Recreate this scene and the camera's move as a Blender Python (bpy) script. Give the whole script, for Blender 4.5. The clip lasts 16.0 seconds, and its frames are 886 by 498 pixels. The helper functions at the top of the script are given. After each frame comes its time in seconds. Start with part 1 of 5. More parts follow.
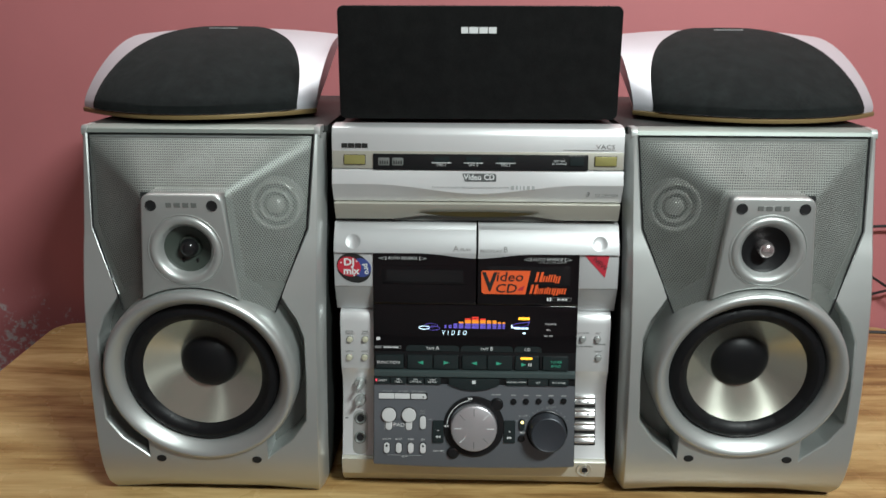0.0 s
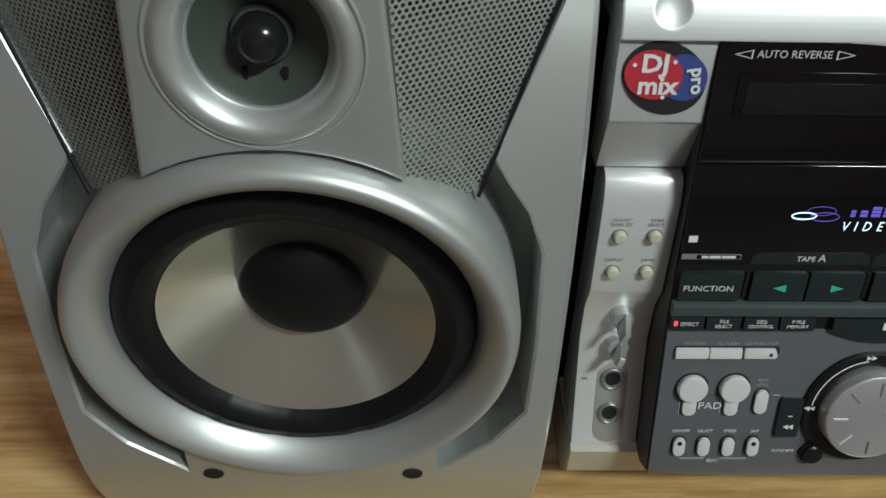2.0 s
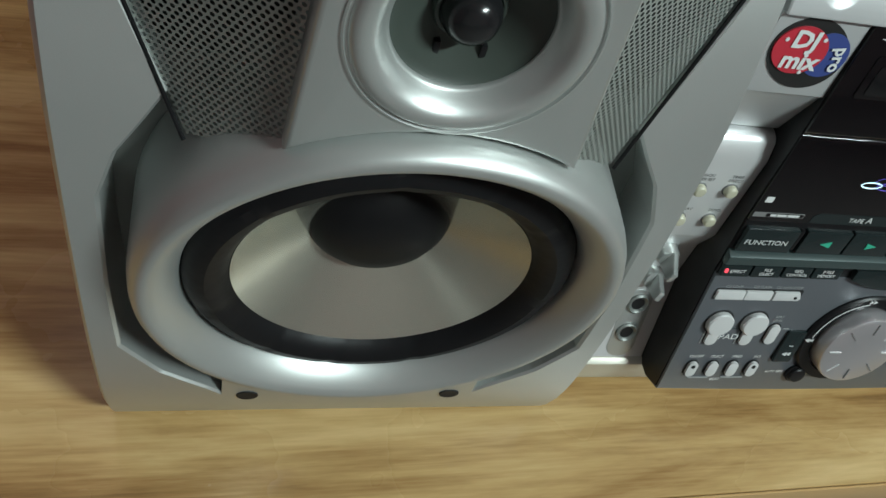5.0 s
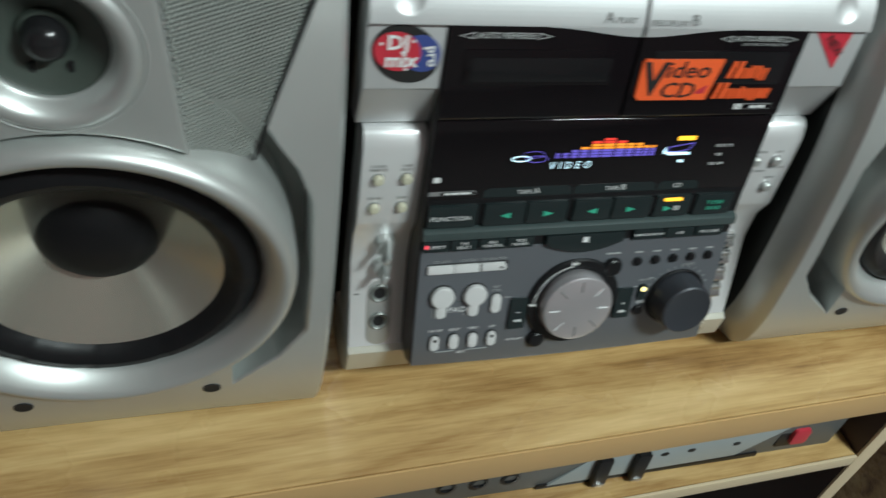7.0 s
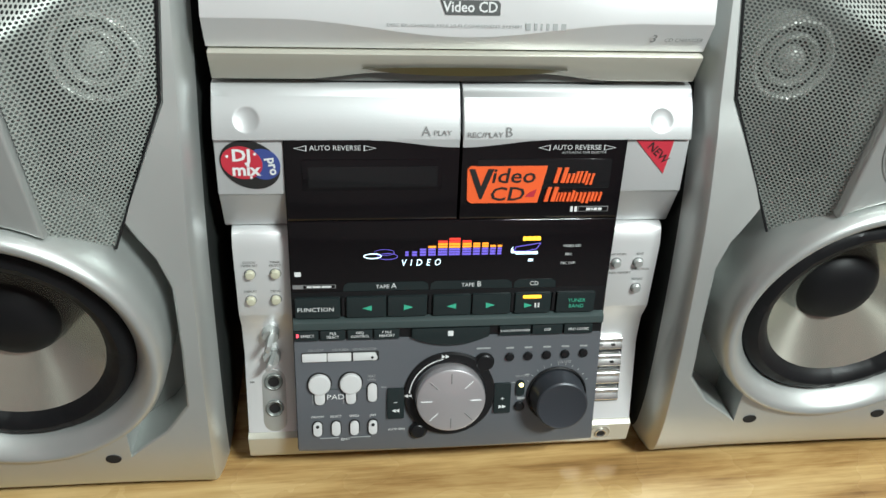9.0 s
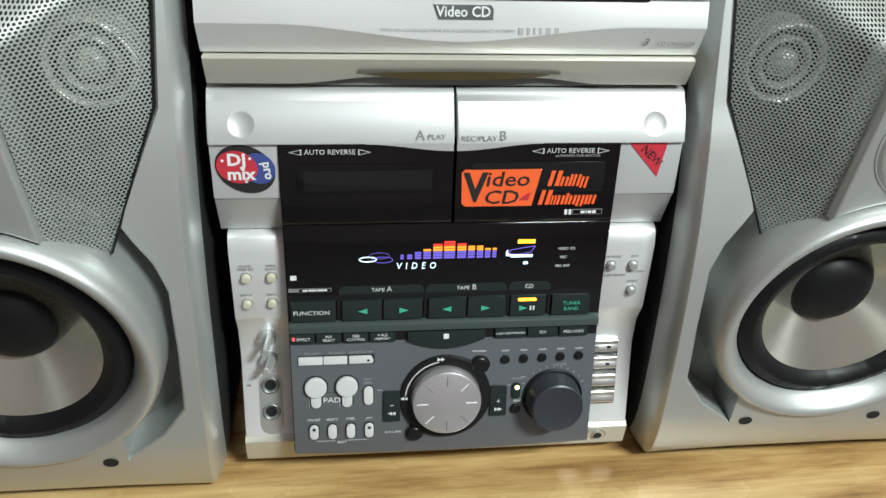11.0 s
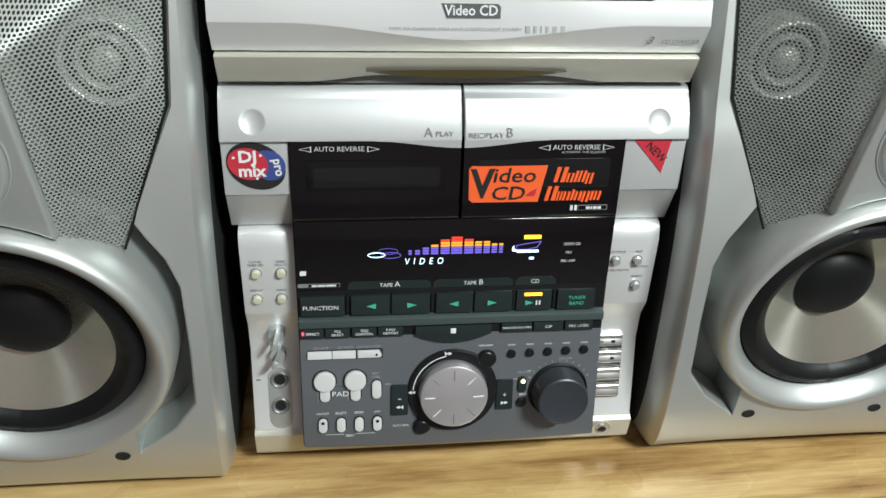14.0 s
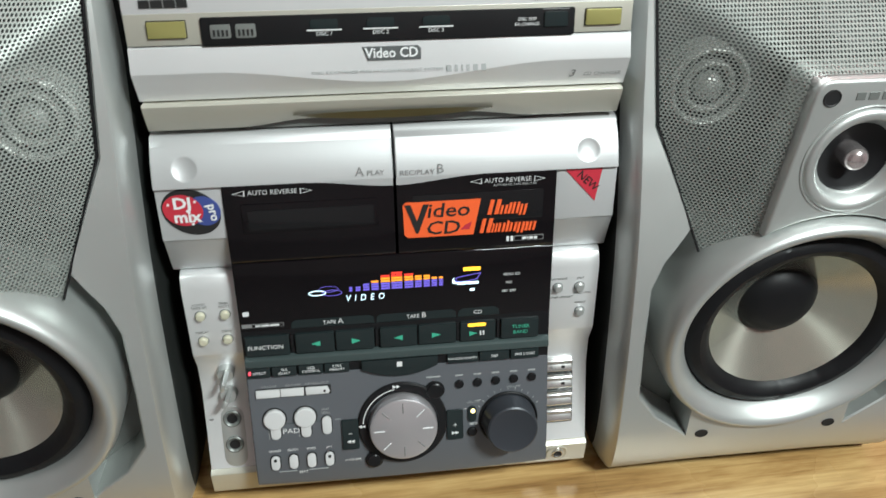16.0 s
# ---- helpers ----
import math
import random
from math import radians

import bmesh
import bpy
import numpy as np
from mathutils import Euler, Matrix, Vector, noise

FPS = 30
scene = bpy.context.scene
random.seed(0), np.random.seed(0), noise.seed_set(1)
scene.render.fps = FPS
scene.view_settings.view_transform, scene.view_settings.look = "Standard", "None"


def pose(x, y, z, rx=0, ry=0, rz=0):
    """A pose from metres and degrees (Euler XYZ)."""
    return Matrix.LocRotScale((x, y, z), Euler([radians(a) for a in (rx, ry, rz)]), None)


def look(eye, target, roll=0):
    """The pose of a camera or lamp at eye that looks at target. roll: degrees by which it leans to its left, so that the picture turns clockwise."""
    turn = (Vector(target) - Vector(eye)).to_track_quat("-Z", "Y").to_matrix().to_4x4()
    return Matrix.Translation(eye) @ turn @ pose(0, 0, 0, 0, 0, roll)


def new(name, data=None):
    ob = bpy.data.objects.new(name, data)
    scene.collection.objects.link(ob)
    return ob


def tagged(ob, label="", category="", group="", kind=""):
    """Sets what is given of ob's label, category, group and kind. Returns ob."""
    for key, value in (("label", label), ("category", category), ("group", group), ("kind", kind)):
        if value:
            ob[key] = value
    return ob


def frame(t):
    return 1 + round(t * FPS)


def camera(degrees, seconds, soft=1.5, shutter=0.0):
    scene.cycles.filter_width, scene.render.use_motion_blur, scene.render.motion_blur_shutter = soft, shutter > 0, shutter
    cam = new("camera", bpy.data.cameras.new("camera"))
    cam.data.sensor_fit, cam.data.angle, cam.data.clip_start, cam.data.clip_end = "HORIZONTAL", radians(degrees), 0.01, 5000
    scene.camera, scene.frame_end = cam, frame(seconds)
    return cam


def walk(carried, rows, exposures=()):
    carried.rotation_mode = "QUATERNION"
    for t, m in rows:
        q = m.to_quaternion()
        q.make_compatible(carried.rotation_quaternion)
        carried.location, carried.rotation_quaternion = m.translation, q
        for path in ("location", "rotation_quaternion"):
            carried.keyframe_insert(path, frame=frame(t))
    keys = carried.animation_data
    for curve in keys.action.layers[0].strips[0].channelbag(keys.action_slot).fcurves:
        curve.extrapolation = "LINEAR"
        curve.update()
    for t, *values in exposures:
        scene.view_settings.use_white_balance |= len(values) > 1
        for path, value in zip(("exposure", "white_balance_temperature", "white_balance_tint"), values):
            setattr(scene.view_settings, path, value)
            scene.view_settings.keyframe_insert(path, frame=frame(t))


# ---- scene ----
# The camera: a phone held in front of the shelf; seconds, x, y, z in metres, turn in degrees.
cam = camera(57.7, 16.0, shutter=0.4)
PATH = [
    (0, -0.0120, -0.6998, 0.4733, 73.369, -0.163, 1.574),
    (0.5, -0.0339, -0.6363, 0.4617, 70.537, 0.492, 1.415),
    (1, -0.1409, -0.4524, 0.4284, 63.262, 0.651, -0.596),
    (1.5, -0.2051, -0.2976, 0.3809, 56.523, -0.305, -1.711),
    (2, -0.2095, -0.2476, 0.3637, 53.199, -1.159, -0.859),
    (2.5, -0.2124, -0.2429, 0.3624, 49.904, -2.192, 1.079),
    (3, -0.2237, -0.2506, 0.3838, 46.335, -4.162, 4.385),
    (3.5, -0.2669, -0.2051, 0.3969, 42.784, -5.928, 0.706),
    (3.7, -0.2930, -0.1968, 0.3845, 40.894, -7.171, -2.883),
    (5.8, -0.3216, -0.1728, 0.3878, 38.152, -13.393, -9.098),
    (6, -0.3223, -0.1775, 0.3981, 38.950, -13.230, -10.200),
    (6.5, -0.2959, -0.2160, 0.4110, 42.120, -11.839, -13.327),
    (7, -0.2095, -0.2812, 0.4259, 46.207, -8.734, -13.947),
    (7.5, -0.1077, -0.3467, 0.4342, 51.121, -5.165, -10.904),
    (8, -0.0701, -0.3781, 0.4385, 55.220, -3.314, -7.544),
    (8.5, -0.0707, -0.3763, 0.4430, 56.530, -2.930, -6.107),
    (9, -0.0622, -0.3746, 0.4450, 56.889, -2.757, -5.978),
    (11.5, -0.0583, -0.3770, 0.4474, 57.106, -2.483, -6.039),
    (12, -0.0608, -0.3772, 0.4498, 57.027, -2.496, -6.108),
    (12.5, -0.0616, -0.3802, 0.4496, 57.155, -2.479, -6.076),
    (13, -0.0634, -0.3805, 0.4494, 57.150, -2.541, -6.161),
    (13.5, -0.0639, -0.3817, 0.4492, 57.081, -2.524, -6.146),
    (14, -0.0641, -0.3829, 0.4484, 57.005, -2.453, -6.086),
    (14.5, -0.0617, -0.3839, 0.4487, 57.136, -2.384, -6.081),
    (15, -0.0624, -0.3873, 0.4544, 57.025, -2.440, -6.158),
    (15.5, -0.0451, -0.3882, 0.4601, 57.027, -2.029, -6.318),
    (16, -0.0230, -0.3860, 0.4633, 58.029, -0.233, -6.991),
]
# the phone's own exposure, in stops
EXPOSURES = ((0, -0.3, 6500, 10), (0.5, -0.4, 6500, 10), (1, -0.47, 6500, 9), (2, -0.42, 6500, 7), (3, -0.25, 6300, 4), (3.5, -0.3, 6300, 3), (6, -0.1, 6200, 3), (6.5, 0.38, 6200, 3), (7, -0.22, 6300, 5), (7.5, -0.33, 6400, 7), (8, 0.0, 6500, 7), (8.5, 0.3, 6500, 7), (9, 0.25, 6500, 9), (12.5, 0.25, 6500, 9), (16, 0.17, 6500, 10))
walk(cam, [(t, pose(x, y, z, rx, ry, rz)) for t, x, y, z, rx, ry, rz in PATH], EXPOSURES)

# ---- light: a white tube in front on the right, a second tube high on the wall above the desk, and the bounce of the closed room ----
world = bpy.data.worlds.new("room_dark")
scene.world = world
world.use_nodes = True
world.node_tree.nodes["Background"].inputs[0].default_value = (0.02, 0.018, 0.018, 1)
world.node_tree.nodes["Background"].inputs[1].default_value = 1.0


def area_lamp(name, eye, target, sx, sy, watts, colour):
    data = bpy.data.lights.new(name, "AREA")
    data.shape, data.size, data.size_y, data.energy, data.color = "RECTANGLE", sx, sy, watts, colour
    ob = new(name, data)
    ob.matrix_world = look(eye, target)
    return ob


area_lamp("tube_lamp", (0.76, -1.05, 1.45), (0.0, 0.1, 0.2), 0.45, 0.06, 41.0, (0.90, 1.0, 0.98))
area_lamp("wall_lamp", (-0.05, 0.44, 1.22), (-0.03, -0.35, 0.0), 1.1, 0.05, 10.0, (0.92, 1.0, 0.98))


# ---- materials ----
def mat_base(name):
    m = bpy.data.materials.new(name)
    m.use_nodes = True
    nt = m.node_tree
    return m, nt, nt.nodes["Principled BSDF"]


def link(nt, a, b):
    nt.links.new(a, b)


def node(nt, kind, **values):
    n = nt.nodes.new(kind)
    for k, v in values.items():
        n.inputs[k].default_value = v
    return n


def mathn(nt, op, a, b=None):
    n = nt.nodes.new("ShaderNodeMath")
    n.operation = op
    for i, v in enumerate((a, b)):
        if v is None:
            continue
        if isinstance(v, (int, float)):
            n.inputs[i].default_value = v
        else:
            link(nt, v, n.inputs[i])
    return n.outputs[0]


def surface(name, colour, rough=0.4, metal=0.0, grain=900.0, bump=0.03, vary=0.12, rvary=0.12, coarse=14.0, coat=0.0, spec=0.5):
    """Plain finish with a fine grain, broad uneven tone and a worn gloss."""
    m, nt, b = mat_base(name)
    tc = nt.nodes.new("ShaderNodeTexCoord")
    fine = node(nt, "ShaderNodeTexNoise", Scale=grain, Detail=3.0)
    big = node(nt, "ShaderNodeTexNoise", Scale=coarse, Detail=5.0, Roughness=0.65)
    link(nt, tc.outputs["Object"], fine.inputs["Vector"])
    link(nt, tc.outputs["Object"], big.inputs["Vector"])
    ramp = nt.nodes.new("ShaderNodeMapRange")
    ramp.inputs[3].default_value, ramp.inputs[4].default_value = 1 - vary, 1 + vary
    link(nt, big.outputs["Fac"], ramp.inputs[0])
    mix = nt.nodes.new("ShaderNodeVectorMath")
    mix.operation = "SCALE"
    mix.inputs[0].default_value = colour
    link(nt, ramp.outputs[0], mix.inputs["Scale"])
    link(nt, mix.outputs[0], b.inputs["Base Color"])
    rr = nt.nodes.new("ShaderNodeMapRange")
    rr.inputs[3].default_value, rr.inputs[4].default_value = max(0.02, rough - rvary), rough + rvary
    link(nt, big.outputs["Fac"], rr.inputs[0])
    link(nt, rr.outputs[0], b.inputs["Roughness"])
    b.inputs["Metallic"].default_value = metal
    b.inputs["Coat Weight"].default_value = coat
    b.inputs["Specular IOR Level"].default_value = spec
    if bump:
        bp = node(nt, "ShaderNodeBump", Strength=bump, Distance=0.0006)
        link(nt, fine.outputs["Fac"], bp.inputs["Height"])
        link(nt, bp.outputs[0], b.inputs["Normal"])
    return m


def glow(name, colour, strength):
    m, nt, b = mat_base(name)
    b.inputs["Base Color"].default_value = (0.01, 0.01, 0.01, 1)
    b.inputs["Emission Color"].default_value = (*colour, 1)
    b.inputs["Emission Strength"].default_value = strength
    return m


def cloth(name, colour, scale):
    m, nt, b = mat_base(name)
    tc = nt.nodes.new("ShaderNodeTexCoord")
    vor = node(nt, "ShaderNodeTexVoronoi", Scale=scale)
    big = node(nt, "ShaderNodeTexNoise", Scale=60.0, Detail=6.0, Roughness=0.7)
    link(nt, tc.outputs["Object"], vor.inputs["Vector"])
    link(nt, tc.outputs["Object"], big.inputs["Vector"])
    f = mathn(nt, "ADD", mathn(nt, "MULTIPLY", vor.outputs["Distance"], 0.9), mathn(nt, "MULTIPLY", mathn(nt, "POWER", big.outputs["Fac"], 2.0), 2.0))
    v = nt.nodes.new("ShaderNodeVectorMath")
    v.operation = "SCALE"
    v.inputs[0].default_value = colour
    link(nt, f, v.inputs["Scale"])
    link(nt, v.outputs[0], b.inputs["Base Color"])
    b.inputs["Roughness"].default_value = 0.92
    b.inputs["Specular IOR Level"].default_value = 0.15
    b.inputs["Sheen Weight"].default_value = 0.02
    bp = node(nt, "ShaderNodeBump", Strength=0.35, Distance=0.0006)
    link(nt, vor.outputs["Distance"], bp.inputs["Height"])
    link(nt, bp.outputs[0], b.inputs["Normal"])
    return m


def perforated(name, colour, pitch, hole):
    """Pressed steel sheet with staggered round holes that let one see through."""
    m, nt, b = mat_base(name)
    tc = nt.nodes.new("ShaderNodeTexCoord")
    sep = nt.nodes.new("ShaderNodeSeparateXYZ")
    link(nt, tc.outputs["Object"], sep.inputs[0])
    px, pz = pitch, pitch * 1.732

    def lattice(shift):
        dx = mathn(nt, "SUBTRACT", mathn(nt, "FRACT", mathn(nt, "ADD", mathn(nt, "DIVIDE", sep.outputs[0], px), 100 + shift)), 0.5)
        dz = mathn(nt, "SUBTRACT", mathn(nt, "FRACT", mathn(nt, "ADD", mathn(nt, "DIVIDE", sep.outputs[2], pz), 100 + shift)), 0.5)
        dx, dz = mathn(nt, "MULTIPLY", dx, px), mathn(nt, "MULTIPLY", dz, pz)
        return mathn(nt, "SQRT", mathn(nt, "ADD", mathn(nt, "MULTIPLY", dx, dx), mathn(nt, "MULTIPLY", dz, dz)))
    d = mathn(nt, "MINIMUM", lattice(0.0), lattice(0.5))
    mask = mathn(nt, "LESS_THAN", d, hole)
    big = node(nt, "ShaderNodeTexNoise", Scale=30.0, Detail=6.0)
    link(nt, tc.outputs["Object"], big.inputs["Vector"])
    v = nt.nodes.new("ShaderNodeVectorMath")
    v.operation = "SCALE"
    v.inputs[0].default_value = colour
    link(nt, mathn(nt, "ADD", 0.75, mathn(nt, "MULTIPLY", big.outputs["Fac"], 0.5)), v.inputs["Scale"])
    link(nt, v.outputs[0], b.inputs["Base Color"])
    b.inputs["Metallic"].default_value = 0.35
    b.inputs["Roughness"].default_value = 0.50
    clear = nt.nodes.new("ShaderNodeBsdfTransparent")
    mx = nt.nodes.new("ShaderNodeMixShader")
    link(nt, mask, mx.inputs[0])
    link(nt, b.outputs[0], mx.inputs[1])
    link(nt, clear.outputs[0], mx.inputs[2])
    link(nt, mx.outputs[0], nt.nodes["Material Output"].inputs["Surface"])
    return m


def laminate(name):
    """Glossy wood-grain laminate, the grain along x."""
    m, nt, b = mat_base(name)
    tc = nt.nodes.new("ShaderNodeTexCoord")
    mp = nt.nodes.new("ShaderNodeMapping")
    mp.inputs["Scale"].default_value = (0.95, 7.5, 7.5)
    link(nt, tc.outputs["Object"], mp.inputs[0])
    n1 = node(nt, "ShaderNodeTexNoise", Scale=3.2, Detail=6.0, Roughness=0.6, Distortion=0.6)
    n2 = node(nt, "ShaderNodeTexNoise", Scale=17.0, Detail=4.0, Roughness=0.6, Distortion=0.2)
    mp2 = nt.nodes.new("ShaderNodeMapping")
    mp2.inputs["Scale"].default_value = (6.0, 260.0, 260.0)
    link(nt, tc.outputs["Object"], mp2.inputs[0])
    n3 = node(nt, "ShaderNodeTexNoise", Scale=2.0, Detail=3.0)
    link(nt, mp.outputs[0], n1.inputs["Vector"])
    link(nt, mp.outputs[0], n2.inputs["Vector"])
    link(nt, mp2.outputs[0], n3.inputs["Vector"])
    f = mathn(nt, "ADD", mathn(nt, "MULTIPLY", n1.outputs["Fac"], 0.68), mathn(nt, "MULTIPLY", n2.outputs["Fac"], 0.21))
    f = mathn(nt, "ADD", f, mathn(nt, "MULTIPLY", n3.outputs["Fac"], 0.11))
    ramp = nt.nodes.new("ShaderNodeValToRGB")
    e = ramp.color_ramp.elements
    e[0].position, e[0].color = 0.36, (0.19, 0.098, 0.034, 1)
    e[1].position, e[1].color = 0.65, (0.68, 0.490, 0.235, 1)
    for at, col in ((0.44, (0.36, 0.212, 0.080, 1)), (0.52, (0.51, 0.336, 0.140, 1))):
        ramp.color_ramp.elements.new(at).color = col
    link(nt, f, ramp.inputs[0])
    link(nt, ramp.outputs[0], b.inputs["Base Color"])
    big = node(nt, "ShaderNodeTexNoise", Scale=9.0, Detail=4.0)
    link(nt, tc.outputs["Object"], big.inputs["Vector"])
    link(nt, mathn(nt, "ADD", 0.20, mathn(nt, "MULTIPLY", big.outputs["Fac"], 0.14)), b.inputs["Roughness"])
    bp = node(nt, "ShaderNodeBump", Strength=0.05, Distance=0.0004)
    link(nt, n3.outputs["Fac"], bp.inputs["Height"])
    link(nt, bp.outputs[0], b.inputs["Normal"])
    return m


def brushed_round(name, colour):
    """Metal-coated cone whose fine turned grooves draw the light into radial streaks."""
    m, nt, b = mat_base(name)
    tc = nt.nodes.new("ShaderNodeTexCoord")
    big = node(nt, "ShaderNodeTexNoise", Scale=26.0, Detail=5.0)
    link(nt, tc.outputs["Object"], big.inputs["Vector"])
    v = nt.nodes.new("ShaderNodeVectorMath")
    v.operation = "SCALE"
    v.inputs[0].default_value = colour
    link(nt, mathn(nt, "ADD", 0.92, mathn(nt, "MULTIPLY", big.outputs["Fac"], 0.16)), v.inputs["Scale"])
    link(nt, v.outputs[0], b.inputs["Base Color"])
    b.inputs["Metallic"].default_value = 0.85
    link(nt, mathn(nt, "ADD", 0.20, mathn(nt, "MULTIPLY", big.outputs["Fac"], 0.06)), b.inputs["Roughness"])
    b.inputs["Anisotropic"].default_value = 0.93
    tan = nt.nodes.new("ShaderNodeTangent")
    tan.direction_type, tan.axis = "RADIAL", "Y"
    link(nt, tan.outputs[0], b.inputs["Tangent"])
    return m


def painted_wall(name, colour, flaked=False):
    m, nt, b = mat_base(name)
    tc = nt.nodes.new("ShaderNodeTexCoord")
    big = node(nt, "ShaderNodeTexNoise", Scale=2.5, Detail=6.0, Roughness=0.6)
    fine = node(nt, "ShaderNodeTexNoise", Scale=160.0, Detail=4.0)
    for n in (big, fine):
        link(nt, tc.outputs["Object"], n.inputs["Vector"])
    v = nt.nodes.new("ShaderNodeVectorMath")
    v.operation = "SCALE"
    v.inputs[0].default_value = colour
    link(nt, mathn(nt, "ADD", 0.85, mathn(nt, "MULTIPLY", big.outputs["Fac"], 0.3)), v.inputs["Scale"])
    b.inputs["Roughness"].default_value = 0.62
    bp = node(nt, "ShaderNodeBump", Strength=0.18, Distance=0.002)
    if flaked:
        # paint flaking off in crumbs near the skirting, plaster showing
        sep = nt.nodes.new("ShaderNodeSeparateXYZ")
        link(nt, tc.outputs["Object"], sep.inputs[0])
        crumb = node(nt, "ShaderNodeTexNoise", Scale=62.0, Detail=8.0, Roughness=0.8, Distortion=0.2)
        link(nt, tc.outputs["Object"], crumb.inputs["Vector"])
        low = nt.nodes.new("ShaderNodeMapRange")
        low.inputs[1].default_value, low.inputs[2].default_value = 0.10, -0.02
        low.inputs[3].default_value, low.inputs[4].default_value = -0.16, 0.03
        link(nt, sep.outputs[2], low.inputs[0])
        side = nt.nodes.new("ShaderNodeMapRange")
        side.inputs[1].default_value, side.inputs[2].default_value = -0.56, -0.70
        side.inputs[3].default_value, side.inputs[4].default_value = -0.12, 0.02
        link(nt, sep.outputs[0], side.inputs[0])
        h = mathn(nt, "ADD", mathn(nt, "ADD", crumb.outputs["Fac"], low.outputs[0]), side.outputs[0])
        ramp = nt.nodes.new("ShaderNodeMapRange")
        ramp.inputs[1].default_value, ramp.inputs[2].default_value = 0.550, 0.585
        link(nt, h, ramp.inputs[0])
        mx = nt.nodes.new("ShaderNodeMix")
        mx.data_type = "RGBA"
        link(nt, ramp.outputs[0], mx.inputs["Factor"])
        link(nt, v.outputs[0], mx.inputs["A"])
        mx.inputs["B"].default_value = (0.62, 0.55, 0.56, 1)
        link(nt, mx.outputs["Result"], b.inputs["Base Color"])
        link(nt, mathn(nt, "ADD", mathn(nt, "MULTIPLY", ramp.outputs[0], 0.9), mathn(nt, "MULTIPLY", fine.outputs["Fac"], 0.15)), bp.inputs["Height"])
    else:
        link(nt, v.outputs[0], b.inputs["Base Color"])
        link(nt, fine.outputs["Fac"], bp.inputs["Height"])
    link(nt, bp.outputs[0], b.inputs["Normal"])
    return m


SHELL = surface("lilac_silver", (0.58, 0.58, 0.62), 0.38, 0.40, 1500, 0.05, 0.05, 0.05)
SILVER = surface("silver_paint", (0.575, 0.595, 0.582), 0.42, 0.72, 1500, 0.05, 0.05, 0.05)
# lit copy of the pearl silver: the catch of light is in the colour
LITPEARL = surface("lit_pearl_silver", (0.78, 0.785, 0.79), 0.40, 0.50, 1500, 0.04, 0.04, 0.05)
PEARL = surface("pearl_silver", (0.545, 0.55, 0.555), 0.46, 0.50, 1500, 0.04, 0.04, 0.05)
BEIGE = surface("warm_silver", (0.54, 0.52, 0.45), 0.36, 0.40, 1500, 0.04, 0.05, 0.05)
CHROME = surface("bright_metal", (0.66, 0.66, 0.65), 0.22, 0.9, 800, 0.0, 0.03, 0.05)
TWEET = surface("tweeter_grey", (0.66, 0.67, 0.64), 0.42, 0.35, 900, 0.03, 0.06, 0.05)
DIAL = surface("dark_knob", (0.042, 0.046, 0.055), 0.38, 0.3, 900, 0.04, 0.06, 0.05)
PLUG = surface("pinkish_metal", (0.82, 0.74, 0.74), 0.20, 0.9, 900, 0.0, 0.04, 0.05)
KNOB = surface("spun_aluminium", (0.60, 0.58, 0.60), 0.32, 0.7, 900, 0.05, 0.04, 0.05)
CHAR = surface("charcoal_panel", (0.145, 0.155, 0.172), 0.36, 0.35, 1300, 0.05, 0.06, 0.06)
SLATE = surface("slate_ledge", (0.066, 0.090, 0.090), 0.32, 0.3, 1200, 0.04, 0.06, 0.05)
KEYB = surface("black_key", (0.015, 0.022, 0.023), 0.24, 0.0, 900, 0.03, 0.1, 0.05, spec=0.4)
BLACK = surface("black_plastic", (0.009, 0.009, 0.010), 0.35, 0.0, 900, 0.05, 0.2, 0.08, spec=0.3)
GLASS = surface("smoked_window", (0.005, 0.004, 0.005), 0.09, 0.0, 500, 0.0, 0.2, 0.03, spec=0.35)
LENS = surface("tape_window", (0.009, 0.009, 0.010), 0.14, 0.0, 500, 0.0, 0.15, 0.05, spec=0.4)
VINYL = surface("dark_vinyl", (0.018, 0.020, 0.019), 0.5, 0.0, 700, 0.12, 0.15, 0.08, spec=0.3)
RUBBER = surface("black_rubber", (0.007, 0.007, 0.008), 0.44, 0.0, 55, 0.9, 0.25, 0.1, spec=0.25)
HOLE = surface("dark_recess", (0.008, 0.008, 0.009), 0.6, 0.0, 300, 0.0)
CONE = brushed_round("pressed_cone", (0.66, 0.66, 0.57))
MIDCONE = surface("midrange_cone", (0.046, 0.058, 0.049), 0.50, 0.0, 500, 0.03, 0.2, 0.08)
LIP = surface("grille_lip", (0.27, 0.30, 0.275), 0.45, 0.35, 900, 0.04, 0.08, 0.06)
DOME = surface("glossy_dome", (0.012, 0.012, 0.013), 0.20, 0.0, 500, 0.0, 0.2, 0.05, spec=0.5)
CAP = surface("dust_cap", (0.006, 0.006, 0.007), 0.46, 0.0, 500, 0.0, 0.2, 0.05, spec=0.28)
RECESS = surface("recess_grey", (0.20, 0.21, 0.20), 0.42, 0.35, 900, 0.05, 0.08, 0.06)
GOLD = surface("gold_base", (0.26, 0.18, 0.075), 0.42, 0.35, 900, 0.05, 0.12, 0.08)
OLIVE = surface("olive_button", (0.36, 0.33, 0.12), 0.33, 0.4, 900, 0.03, 0.05, 0.05)
IVORY = surface("ivory_button", (0.52, 0.50, 0.38), 0.38, 0.0, 900, 0.03, 0.05, 0.05)
WHITEK = surface("white_key", (0.62, 0.62, 0.62), 0.36, 0.05, 900, 0.03, 0.05, 0.05)
